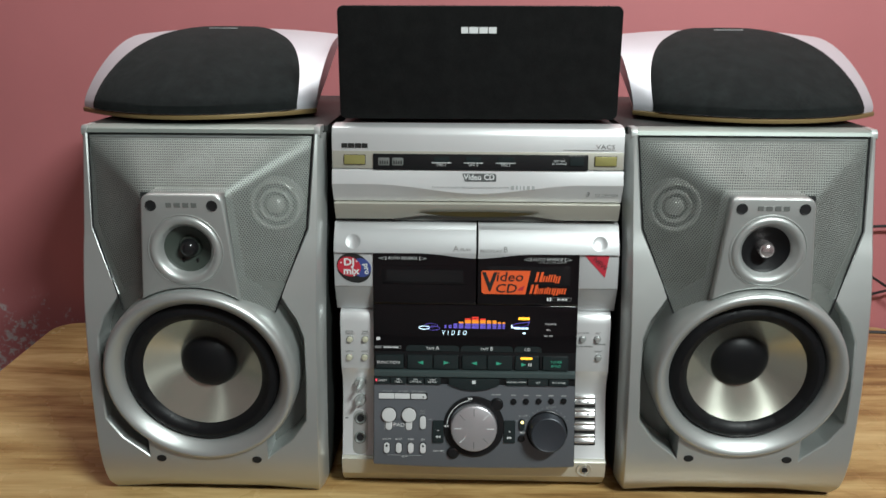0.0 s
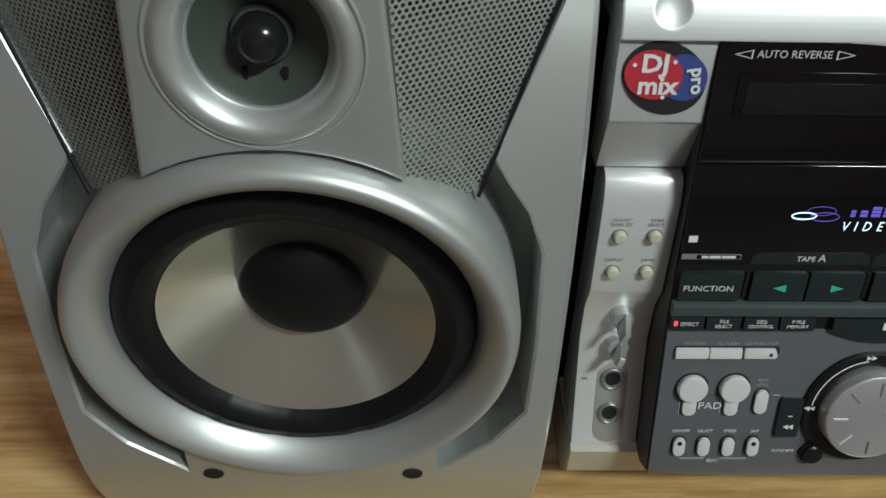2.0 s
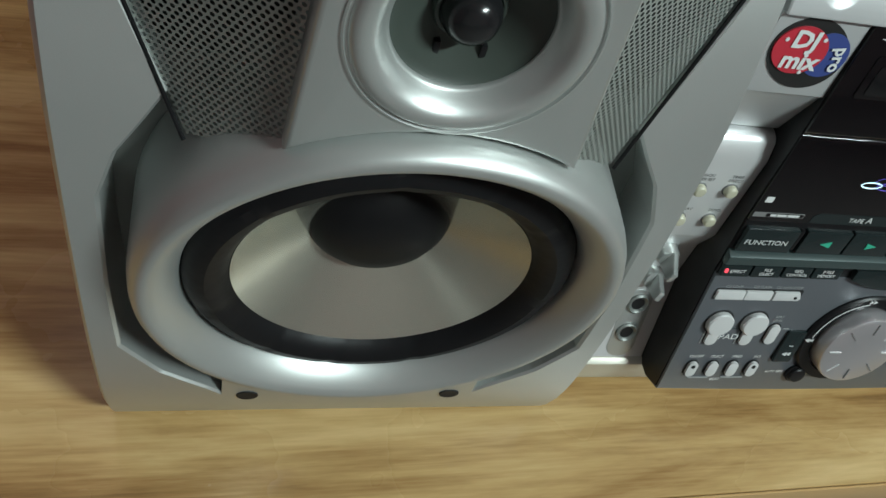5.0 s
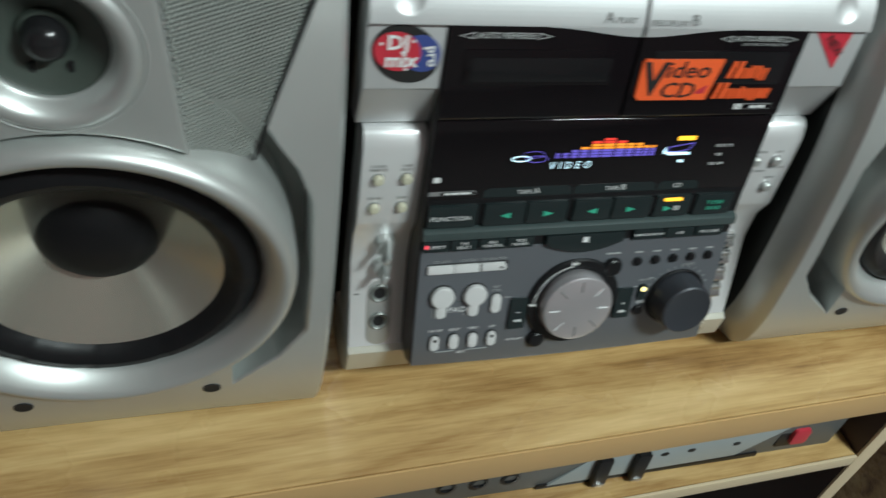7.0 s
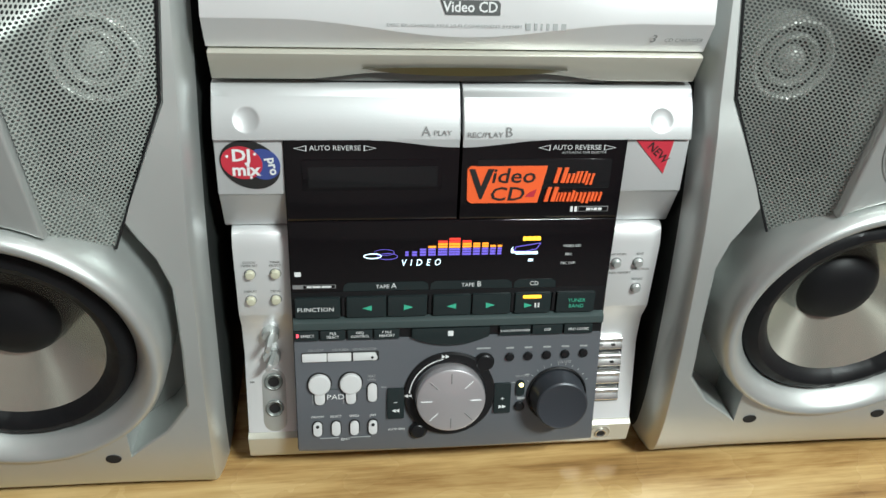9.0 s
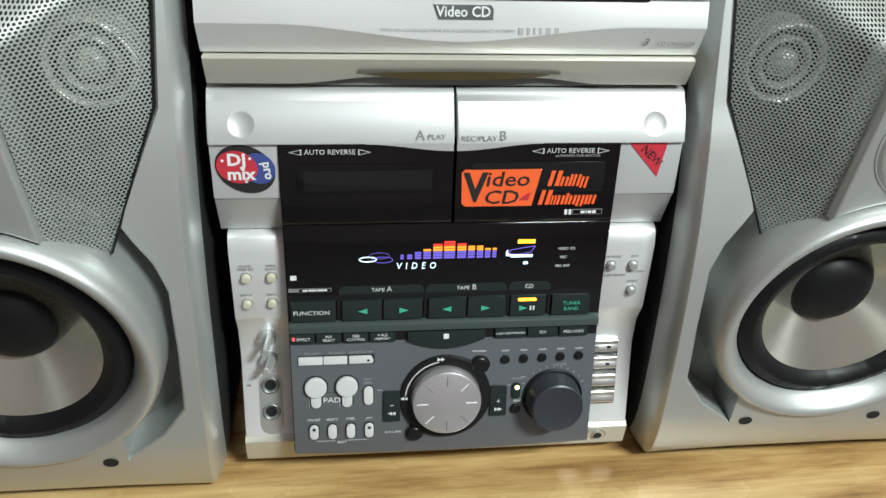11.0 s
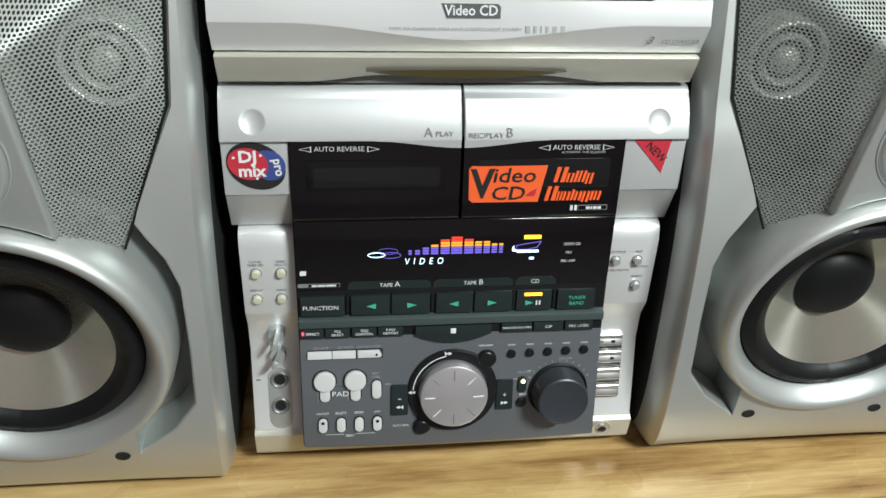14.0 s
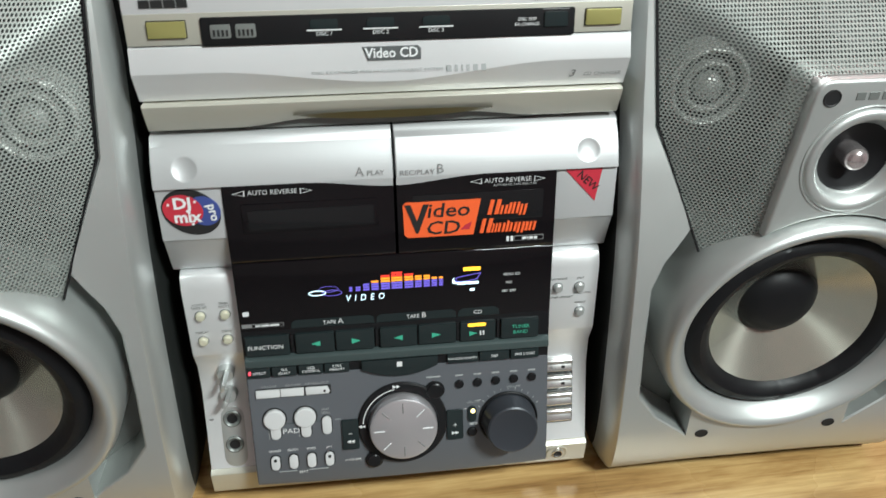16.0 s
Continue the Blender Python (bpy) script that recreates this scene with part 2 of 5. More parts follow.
ORANGE = surface("orange_sticker", (0.85, 0.12, 0.03), 0.42, 0.0, 600, 0.02, 0.04, 0.05)
RED = surface("red_sticker", (0.50, 0.03, 0.05), 0.4, 0.0, 600, 0.02, 0.05, 0.05)
BLUE = surface("blue_sticker", (0.045, 0.07, 0.25), 0.4, 0.0, 600, 0.02, 0.05, 0.05)
INKW = surface("white_print", (0.72, 0.73, 0.73), 0.5, 0.0, 600, 0.0, 0.03)
INKG = surface("grey_print", (0.20, 0.20, 0.20), 0.5, 0.0, 600, 0.0, 0.03)
INKM = surface("soft_white_print", (0.54, 0.55, 0.55), 0.5, 0.0, 600, 0.0, 0.03)
INKL = surface("light_grey_print", (0.36, 0.37, 0.37), 0.5, 0.0, 600, 0.0, 0.03)
INKB = surface("black_print", (0.015, 0.015, 0.015), 0.5, 0.0, 600, 0.0, 0.03)
TEAL = surface("green_print", (0.05, 0.42, 0.27), 0.5, 0.0, 600, 0.0, 0.03)
CABLE = surface("black_cable", (0.012, 0.011, 0.012), 0.45, 0.0, 600, 0.03, 0.1)
EDGE = surface("edge_band", (0.55, 0.345, 0.145), 0.38, 0.0, 500, 0.04, 0.08, 0.06)
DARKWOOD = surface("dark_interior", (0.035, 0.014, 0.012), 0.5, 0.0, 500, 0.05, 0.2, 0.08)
PALE = surface("pale_edge", (0.62, 0.50, 0.33), 0.45, 0.0, 500, 0.04, 0.08, 0.06)
WHITEP = surface("white_plastic", (0.32, 0.36, 0.37), 0.4, 0.0, 500, 0.04, 0.12, 0.06)
GREYP = surface("grey_plastic", (0.09, 0.095, 0.095), 0.45, 0.0, 500, 0.04, 0.2, 0.06)
WOOD = laminate("wood_laminate")
CLOTH = cloth("black_cloth", (0.006, 0.006, 0.006), 1500)
CLOTHG = cloth("charcoal_cloth", (0.0095, 0.0115, 0.0115), 1300)
MESH = perforated("perforated_steel", (0.305, 0.325, 0.303), 0.0021, 0.00066)
WALLRED = painted_wall("pink_red_paint", (0.57, 0.190, 0.200), True)
# unseen front wall, pale so that it fills the silver fronts with light
WALLFILL = painted_wall("pale_fill_paint", (0.66, 0.68, 0.66))
# unseen left wall, darkened so left-facing silver reflects less
WALLLOWBOUNCE = painted_wall("low_bounce_pink", (0.20, 0.145, 0.150))
# unseen right wall, a middle tone picked for its reflection in the silver
WALLMIDBOUNCE = painted_wall("mid_bounce_dusty_pink", (0.33, 0.27, 0.28))
CEIL = painted_wall("white_ceiling_paint", (0.60, 0.61, 0.60))
FLOORM = painted_wall("floor_grey", (0.24, 0.23, 0.22))
G_BLUE = glow("display_violet", (0.20, 0.15, 0.85), 0.9)
G_ORANGE = glow("display_orange", (1.0, 0.33, 0.02), 1.5)
G_RED = glow("display_red", (1.0, 0.05, 0.03), 1.2)
G_WHITE = glow("display_cyan_white", (0.62, 0.88, 1.0), 2.2)
G_AMBER = glow("amber_lamp", (1.0, 0.52, 0.03), 2.4)
G_YELLOW = glow("yellow_lamp", (1.0, 0.85, 0.35), 3.0)
G_PINK = glow("red_led", (1.0, 0.08, 0.12), 1.6)


# ---- mesh helpers ----
def part(name, bm, material, parent=None, label="", smooth=True, crease=32):
    """Links a bmesh as one mesh object under a thing or a part."""
    bmesh.ops.recalc_face_normals(bm, faces=bm.faces[:])
    me = bpy.data.meshes.new(name)
    bm.to_mesh(me)
    bm.free()
    me.materials.append(material)
    if smooth:
        me.polygons.foreach_set("use_smooth", [True] * len(me.polygons))
        me.set_sharp_from_angle(angle=radians(crease))
    ob = new(name, me)
    if parent is not None:
        ob.parent = parent
        ob.matrix_parent_inverse = parent.matrix_basis.inverted() if parent.parent is None else Matrix()
    if label:
        ob["label"] = label
    return ob


def root(name, at, label, category, group=""):
    ob = new(name)
    ob.empty_display_size = 0.05
    ob.matrix_basis = Matrix.Translation(at)
    return tagged(ob, label, category, group)


def soften(bm, width, angle=28, seg=2):
    if width:
        es = [e for e in bm.edges if len(e.link_faces) == 2 and e.calc_face_angle(0) > radians(angle)]
        if es:
            bmesh.ops.bevel(bm, geom=es, offset=width, segments=seg, profile=0.6, affect="EDGES", clamp_overlap=True)
    return bm


def box(x0, x1, y0, y1, z0, z1, bev=0.0):
    bm = bmesh.new()
    vs = [bm.verts.new((x, y, z)) for x in (x0, x1) for y in (y0, y1) for z in (z0, z1)]
    for f in ((0, 1, 3, 2), (4, 6, 7, 5), (0, 4, 5, 1), (2, 3, 7, 6), (0, 2, 6, 4), (1, 5, 7, 3)):
        bm.faces.new([vs[i] for i in f])
    bmesh.ops.recalc_face_normals(bm, faces=bm.faces[:])
    return soften(bm, bev)


def prism_x(profile, x0, x1, bev=0.0):
    """A profile of (y, z) pushed along x."""
    bm = bmesh.new()
    a = [bm.verts.new((x0, y, z)) for y, z in profile]
    b = [bm.verts.new((x1, y, z)) for y, z in profile]
    bm.faces.new(a)
    bm.faces.new(b[::-1])
    n = len(profile)
    for i in range(n):
        bm.faces.new((a[i], b[i], b[(i + 1) % n], a[(i + 1) % n]))
    bmesh.ops.recalc_face_normals(bm, faces=bm.faces[:])
    return soften(bm, bev)


def prism_y(poly, y0, y1, bev=0.0):
    """An outline of (x, z) pushed along y, from the front y0 to the back y1."""
    bm = bmesh.new()
    a = [bm.verts.new((x, y0, z)) for x, z in poly]
    b = [bm.verts.new((x, y1, z)) for x, z in poly]
    bm.faces.new(a)
    bm.faces.new(b[::-1])
    n = len(poly)
    for i in range(n):
        bm.faces.new((a[i], b[i], b[(i + 1) % n], a[(i + 1) % n]))
    bmesh.ops.recalc_face_normals(bm, faces=bm.faces[:])
    return soften(bm, bev, 50)


def plate(outer, holes, y0, y1, bev=0.0):
    """An outline of (x, z) with round holes (x, z, radius, steps), from the front y0 to the back y1."""
    bm = bmesh.new()
    loops = []
    for pts in [outer] + [[(x + r * math.cos(2 * math.pi * i / n), z + r * math.sin(2 * math.pi * i / n)) for i in range(n)] for x, z, r, n in holes]:
        vs = [bm.verts.new((x, y0, z)) for x, z in pts]
        loops.append(vs)
        for i in range(len(vs)):
            bm.edges.new((vs[i], vs[(i + 1) % len(vs)]))
    bmesh.ops.triangle_fill(bm, use_beauty=True, use_dissolve=False, edges=bm.edges[:])
    twin = {v: bm.verts.new((v.co.x, y1, v.co.z)) for v in bm.verts[:]}
    for f in bm.faces[:]:
        bm.faces.new([twin[v] for v in reversed(f.verts)])
    for vs in loops:
        for i in range(len(vs)):
            a, b = vs[i], vs[(i + 1) % len(vs)]
            bm.faces.new((a, b, twin[b], twin[a]))
    bmesh.ops.recalc_face_normals(bm, faces=bm.faces[:])
    if bev:
        rim = [e for e in bm.edges if e.verts[0].co.y == e.verts[1].co.y == y0 and e.calc_face_angle(0) > 1.0 and e.verts[0] in loops[0] and e.verts[1] in loops[0]]
        bmesh.ops.bevel(bm, geom=rim, offset=bev, segments=3, profile=0.5, affect="EDGES")
    return bm


def lathe(cx, cz, profile, n=56, sx=1.0, sz=1.0):
    """A profile of (radius, y) turned round an axis along y."""
    bm = bmesh.new()
    rings = []
    for r, y in profile:
        if r < 1e-6:
            rings.append([bm.verts.new((cx, y, cz))])
        else:
            rings.append([bm.verts.new((cx + sx * r * math.cos(a), y, cz + sz * r * math.sin(a))) for a in (2 * math.pi * i / n for i in range(n))])
    for p, q in zip(rings, rings[1:]):
        for i in range(n):
            j = (i + 1) % n
            if len(p) == 1 and len(q) == 1:
                continue
            if len(p) == 1:
                bm.faces.new((p[0], q[j], q[i]))
            elif len(q) == 1:
                bm.faces.new((p[i], p[j], q[0]))
            else:
                bm.faces.new((p[i], p[j], q[j], q[i]))
    return bm


def rounded(cx, cz, w, h, r, n=5):
    """Outline of a rectangle with round corners, (x, z)."""
    r = min(r, w / 2 - 1e-5, h / 2 - 1e-5)
    pts = []
    for sx, sz, a0 in ((1, 1, 0), (-1, 1, 90), (-1, -1, 180), (1, -1, 270)):
        for i in range(n + 1):
            a = radians(a0 + 90 * i / n)
            pts.append((cx + sx * (w / 2 - r) + r * math.cos(a), cz + sz * (h / 2 - r) + r * math.sin(a)))
    return pts


def sweep(points, radius, n=8, steps=10):
    """A round cable through points, smoothed."""
    P = [Vector(p) for p in points]
    path = []
    for i in range(len(P) - 1):
        p0, p1, p2, p3 = P[max(i - 1, 0)], P[i], P[i + 1], P[min(i + 2, len(P) - 1)]
        for k in range(steps):
            t = k / steps
            path.append(0.5 * (2 * p1 + (p2 - p0) * t + (2 * p0 - 5 * p1 + 4 * p2 - p3) * t * t + (3 * p1 - p0 - 3 * p2 + p3) * t ** 3))
    path.append(P[-1])
    bm = bmesh.new()
    rings = []
    for i, p in enumerate(path):
        d = (path[min(i + 1, len(path) - 1)] - path[max(i - 1, 0)]).normalized()
        u = d.orthogonal().normalized() if i == 0 else (u - d * u.dot(d)).normalized()
        v = d.cross(u)
        rings.append([bm.verts.new(p + radius * (u * math.cos(a) + v * math.sin(a))) for a in (2 * math.pi * k / n for k in range(n))])
    for a, b in zip(rings, rings[1:]):
        for k in range(n):
            bm.faces.new((a[k], a[(k + 1) % n], b[(k + 1) % n], b[k]))
    bm.faces.new(rings[0])
    bm.faces.new(rings[-1][::-1])
    return bm


def face_matrix(top, bottom):
    """The frame of a sloping front between two (y, z) points: local x, y into the body, z up the slope from the lower edge."""
    s, c = top[0] - bottom[0], top[1] - bottom[1]
    n = math.hypot(s, c)
    s, c = s / n, c / n
    return Matrix(((1, 0, 0, 0), (0, c, s, bottom[0]), (0, -s, c, bottom[1]), (0, 0, 0, 1)))


class Face:
    """A sloping front on which keys and print are laid; heights are given as world z."""

    def __init__(self, top, bottom):
        self.m = face_matrix(top, bottom)
        self.zb = bottom[1]
        self.k = math.hypot(top[0] - bottom[0], top[1] - bottom[1]) / (top[1] - bottom[1])

    def up(self, z):
        return (z - self.zb) * self.k

    def put(self, bm):
        bm.transform(self.m)
        return bm

    def key(self, cx, cz, w, h, out, r=0.001, bev=0.0004, depth=0.003):
        return self.put(prism_y(rounded(cx, self.up(cz), w, h * self.k, r), -out, depth, bev))

    def dial(self, cx, cz, profile, n=40, sx=1.0, sz=1.0):
        return self.put(lathe(cx, self.up(cz), profile, n, sx, sz))

    def outline(self, poly, out, depth=0.001, bev=0.0):
        return self.put(prism_y([(x, self.up(z)) for x, z in poly], -out, depth, bev))


def lettering(words, size, cx, cz, face, material, parent, out=0.0003, name="print", stretch=1.0, shear=0.0, turn=0.0, bold=0.0, align="CENTER", spacing=1.0):
    """Words in the built-in font, laid flat on a face."""
    cu = bpy.data.curves.new("print", "FONT")
    cu.body, cu.size, cu.align_x, cu.align_y, cu.extrude, cu.shear, cu.offset = words, size, align, "CENTER", 0.00005, shear, bold
    cu.resolution_u, cu.space_character = 2, spacing
    tmp = bpy.data.objects.new("print", cu)
    scene.collection.objects.link(tmp)
    bpy.context.view_layer.update()
    me = bpy.data.meshes.new_from_object(tmp)
    bpy.data.objects.remove(tmp)
    bpy.data.curves.remove(cu)
    me.name = name
    me.transform(face.m @ pose(cx, -out, face.up(cz), 90, 0, 0) @ pose(0, 0, 0, 0, 0, turn) @ Matrix.Diagonal((stretch, 1, 1, 1)))
    me.materials.append(material)
    ob = new(name, me)
    ob.parent = parent
    ob.matrix_parent_inverse = parent.matrix_basis.inverted()
    return ob


def bars(cx, cz, widths, h, face, material, parent, out=0.0004, gap=0.35, name="print"):
    """Plain bars in place of a mark or of print too small to read."""
    total = sum(widths) + gap * h * (len(widths) - 1)
    x = cx - total / 2
    bm = bmesh.new()
    for w in widths:
        z = face.up(cz)
        vs = [bm.verts.new(p) for p in ((x, -out, z - h / 2), (x + w, -out, z - h / 2), (x + w, -out, z + h / 2), (x, -out, z + h / 2))]
        bk = [bm.verts.new((v.co.x, 0.0005, v.co.z)) for v in vs]
        bm.faces.new(vs)
        for i in range(4):
            bm.faces.new((vs[i], bk[i], bk[(i + 1) % 4], vs[(i + 1) % 4]))
        x += w + gap * h
    return part(name, face.put(bm), material, parent, smooth=False)


# ---- the room: all but the back wall unseen, toned for the bounce ----
FLOOR_Z, CEIL_Z = -0.62, 2.1
tagged(part("wall_back", box(-1.9, 1.9, 0.492, 0.62, FLOOR_Z, CEIL_Z), WALLRED), "pink-red painted wall, paint flaking low down behind the desk", "wall", kind="structure")
tagged(part("wall_front", box(-1.9, 1.9, -2.62, -2.5, FLOOR_Z, CEIL_Z), WALLFILL), "unseen wall opposite the desk, kept pale to bounce fill light", "wall", kind="structure")
tagged(part("wall_left", box(-2.02, -1.9, -2.5, 0.49, FLOOR_Z, CEIL_Z), WALLLOWBOUNCE), "unseen side wall, pink darkened to cut its bounce", "wall", kind="structure")
tagged(part("wall_right", box(1.9, 2.02, -2.5, 0.49, FLOOR_Z, CEIL_Z), WALLMIDBOUNCE), "unseen side wall near the lamp, dusty pink toned for its bounce", "wall", kind="structure")
tagged(part("ceiling", box(-1.9, 1.9, -2.5, 0.49, CEIL_Z, CEIL_Z + 0.1), CEIL), "plain white painted ceiling", "ceiling", kind="structure")
tagged(part("floor", box(-1.9, 1.9, -2.5, 0.49, FLOOR_Z - 0.1, FLOOR_Z), FLOORM), "plain grey floor under the desk", "floor", kind="structure")


# ---- the desk with its open compartment ----
def corner_outline(x0, x1, y0, y1, r):
    """Plan of the top: round corners at the back."""
    pts = [(x0, y0), (x1, y0)]
    for i in range(9):
        a = radians(90 * i / 8)
        pts.append((x1 - r + r * math.cos(a), y1 - r + r * math.sin(a)))
    for i in range(9):
        a = radians(90 + 90 * i / 8)
        pts.append((x0 + r + r * math.cos(a), y1 - r + r * math.sin(a)))
    return pts


def slab(outline, z0, z1, bev):
    bm = bmesh.new()
    a = [bm.verts.new((x, y, z1)) for x, y in outline]
    b = [bm.verts.new((x, y, z0)) for x, y in outline]
    bm.faces.new(a)
    bm.faces.new(b[::-1])
    n = len(outline)
    for i in range(n):
        bm.faces.new((a[i], b[i], b[(i + 1) % n], a[(i + 1) % n]))
    bmesh.ops.recalc_face_normals(bm, faces=bm.faces[:])
    return soften(bm, bev, 50)


desk = root("desk", (0, 0.2, FLOOR_Z), "wood-grain laminate desk with an open shelf compartment", "desk")
part("desktop", slab(corner_outline(-0.638, 0.66, -0.0405, 0.472, 0.035), -0.026, 0.0, 0.0008), WOOD, desk)
part("edge_band", box(-0.637, 0.659, -0.0425, -0.0410, -0.0262, -0.0004, 0.0005), EDGE, desk, "plain tan edge band")
part("side_panel", box(-0.61, -0.59, -0.02, 0.45, FLOOR_Z, -0.0265, 0.001), WOOD, desk)
part("side_panel", box(0.62, 0.64, -0.02, 0.45, FLOOR_Z, -0.0265, 0.001), WOOD, desk)
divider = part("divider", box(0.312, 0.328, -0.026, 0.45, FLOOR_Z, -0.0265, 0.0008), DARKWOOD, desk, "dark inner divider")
part("divider_edge", box(0.3115, 0.3285, -0.029, -0.0265, FLOOR_Z, -0.027, 0.0006), PALE, divider, "pale edge strip")
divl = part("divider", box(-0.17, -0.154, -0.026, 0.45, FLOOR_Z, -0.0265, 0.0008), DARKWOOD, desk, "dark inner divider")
part("divider_edge", box(-0.1705, -0.1535, -0.029, -0.0265, FLOOR_Z, -0.027, 0.0006), PALE, divl, "pale edge strip")
shelf = part("shelf", box(-0.1535, 0.3115, -0.026, 0.45, -0.137, -0.124, 0.0006), WOOD, desk)
part("shelf_edge", box(-0.153, 0.311, -0.029, -0.0265, -0.1372, -0.1238, 0.0005), PALE, shelf, "pale edge strip")
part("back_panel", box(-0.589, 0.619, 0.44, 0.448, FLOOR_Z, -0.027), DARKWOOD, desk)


desk.matrix_basis = Matrix.Translation((0, 0.2, FLOOR_Z)) @ pose(0, 0, 0, 0, 0, 1.2)


# ---- the loudspeakers ----
def lerp_table(table, z):
    for (z0, v0), (z1, v1) in zip(table, table[1:]):
        if z0 <= z <= z1:
            t = (z - z0) / (z1 - z0)
            return v0 + (v1 - v0) * t
    return table[0][1] if z < table[0][0] else table[-1][1]


def curve_table(table, z):
    """Smooth curve through the table's rows, for rounded mouldings."""
    z = min(max(z, table[0][0]), table[-1][0])
    n = len(table)
    slope = []
    for i in range(n):
        a, b = table[max(0, i - 1)], table[min(n - 1, i + 1)]
        slope.append((b[1] - a[1]) / (b[0] - a[0]))
    for i in range(n - 1):
        (z0, v0), (z1, v1) = table[i], table[i + 1]
        if z <= z1:
            h = z1 - z0
            t = (z - z0) / h
            return (2 * t ** 3 - 3 * t * t + 1) * v0 + (t ** 3 - 2 * t * t + t) * h * slope[i] + (3 * t * t - 2 * t ** 3) * v1 + (t ** 3 - t * t) * h * slope[i + 1]
    return table[-1][1]


HALF = [(0.0, 0.1055), (0.012, 0.1085), (0.06, 0.1105), (0.2, 0.1122), (0.274, 0.1126), (0.366, 0.1130)]
FRONT = [(0.0, 0.016), (0.014, 0.0050), (0.035, -0.0010), (0.06, -0.0030), (0.12, -0.0010), (0.2, 0.008), (0.25, 0.020), (0.274, 0.028), (0.366, 0.052)]
INNER = [(0.046, 0.058), (0.052, 0.064), (0.068, 0.084), (0.0885, 0.0985), (0.13, 0.1), (0.172, 0.0995), (0.19, 0.093), (0.203, 0.084), (0.213, 0.0775), (0.274, 0.103), (0.36, 0.1085)]
BACK_Y, TOP_Z = 0.345, 0.367


def bezel_mesh(cx):
    """Silver front: two cheeks with a scooped inner edge, a foot panel and a top rail."""
    bm = bmesh.new()
    zs = sorted(set([0.046 + (0.36 - 0.046) * i / 44 for i in range(45)] + [z for z, _ in INNER]))
    for s in (-1, 1):
        rows = []
        for z in zs:
            xi, xo, y = lerp_table(INNER, z), curve_table(HALF, z), curve_table(FRONT, z)
            deep = 0.034 if z < 0.213 else 0.012
            rows.append([bm.verts.new((cx + s * a, b, z)) for a, b in ((xi - 0.001, y + deep), (xi - 0.0006, y + 0.0012), (xi + 0.0007, y), (xo - 0.002, y + 0.0006), (xo - 0.0004, y + 0.0026), (xo + 0.0022, y + 0.012), (xo + 0.0040, min(0.066, y + 0.026)))])
        for p, q in zip(rows, rows[1:]):
            for i in range(6):
                bm.faces.new((p[i], p[i + 1], q[i + 1], q[i]))
    zf = [0.0, 0.004, 0.009, 0.014, 0.022, 0.035, 0.046]
    inner = [-0.0587 + 2 * 0.0587 * i / 20 for i in range(21)]
    grid = []
    for z in zf:
        h, y = curve_table(HALF, z), curve_table(FRONT, z)
        k = [(-h - 0.0040, 0.026), (-h - 0.0022, 0.012), (-h + 0.0004, 0.0026), (-h + 0.002, 0.0006)] + [(x, 0.0) for x in inner] + [(h - 0.002, 0.0006), (h - 0.0004, 0.0026), (h + 0.0022, 0.012), (h + 0.0040, 0.026)]
        row = []
        for x, dy in k:
            lift = 0.0045 * max(0, 1 - (abs(x / h) / 0.8) ** 6) * max(0, 1 - z / 0.02)
            row.append(bm.verts.new((cx + x, y + dy, z + lift)))
        grid.append(row)
    for p, q in zip(grid, grid[1:]):
        for i in range(len(p) - 1):
            bm.faces.new((p[i], p[i + 1], q[i + 1], q[i]))
    # apron that rises to the woofer between the two scoops
    low, high, back = [], [], []
    for x in inner:
        zt = WOOF_Z - math.sqrt((WOOF_R - 0.004) ** 2 - x * x)
        yt = curve_table(FRONT, 0.06)
        low.append(bm.verts.new((cx + x, curve_table(FRONT, 0.046), 0.046)))
        high.append(bm.verts.new((cx + x, yt, zt)))
        back.append(bm.verts.new((cx + x, 0.03, zt)))
    for a, b in ((low, high), (high, back)):
        for i in range(20):
            bm.faces.new((a[i], a[i + 1], b[i + 1], b[i]))
    for k in (0, 20):
        foot = bm.verts.new((low[k].co.x, 0.03, 0.046))
        bm.faces.new((low[k], high[k], back[k], foot))
    bmesh.ops.remove_doubles(bm, verts=bm.verts[:], dist=0.00015)
    return bm


def flank_mesh(cx, s):
    """Dark strip between the silver front and the box behind it."""
    bm = bmesh.new()
    rows = []
    for i in range(31):
        z = 0.0008 + 0.3602 * i / 30
        x, y = curve_table(HALF, z), curve_table(FRONT, z)
        rows.append([bm.verts.new((cx + s * a, b, z)) for a, b in ((x - 0.002, min(0.064, y + 0.020)), (x + 0.0036, min(0.0655, y + 0.0255)), (x + 0.0042, min(0.068, y + 0.028)), (x + 0.0050, 0.0716), (x - 0.002, 0.0716))])
    for p, q in zip(rows, rows[1:]):
        for i in range(4):
            bm.faces.new((p[i], p[i + 1], q[i + 1], q[i]))
    bm.faces.new(rows[0])
    bm.faces.new(rows[-1][::-1])
    return bm


PLATE_TOP, PLATE_LOW, PLATE_Z0, PLATE_Z1 = 0.0366, 0.0448, 0.200, 0.3165
PY0, PY1 = -0.0148, -0.0176
PLATE_DX = 0.0006


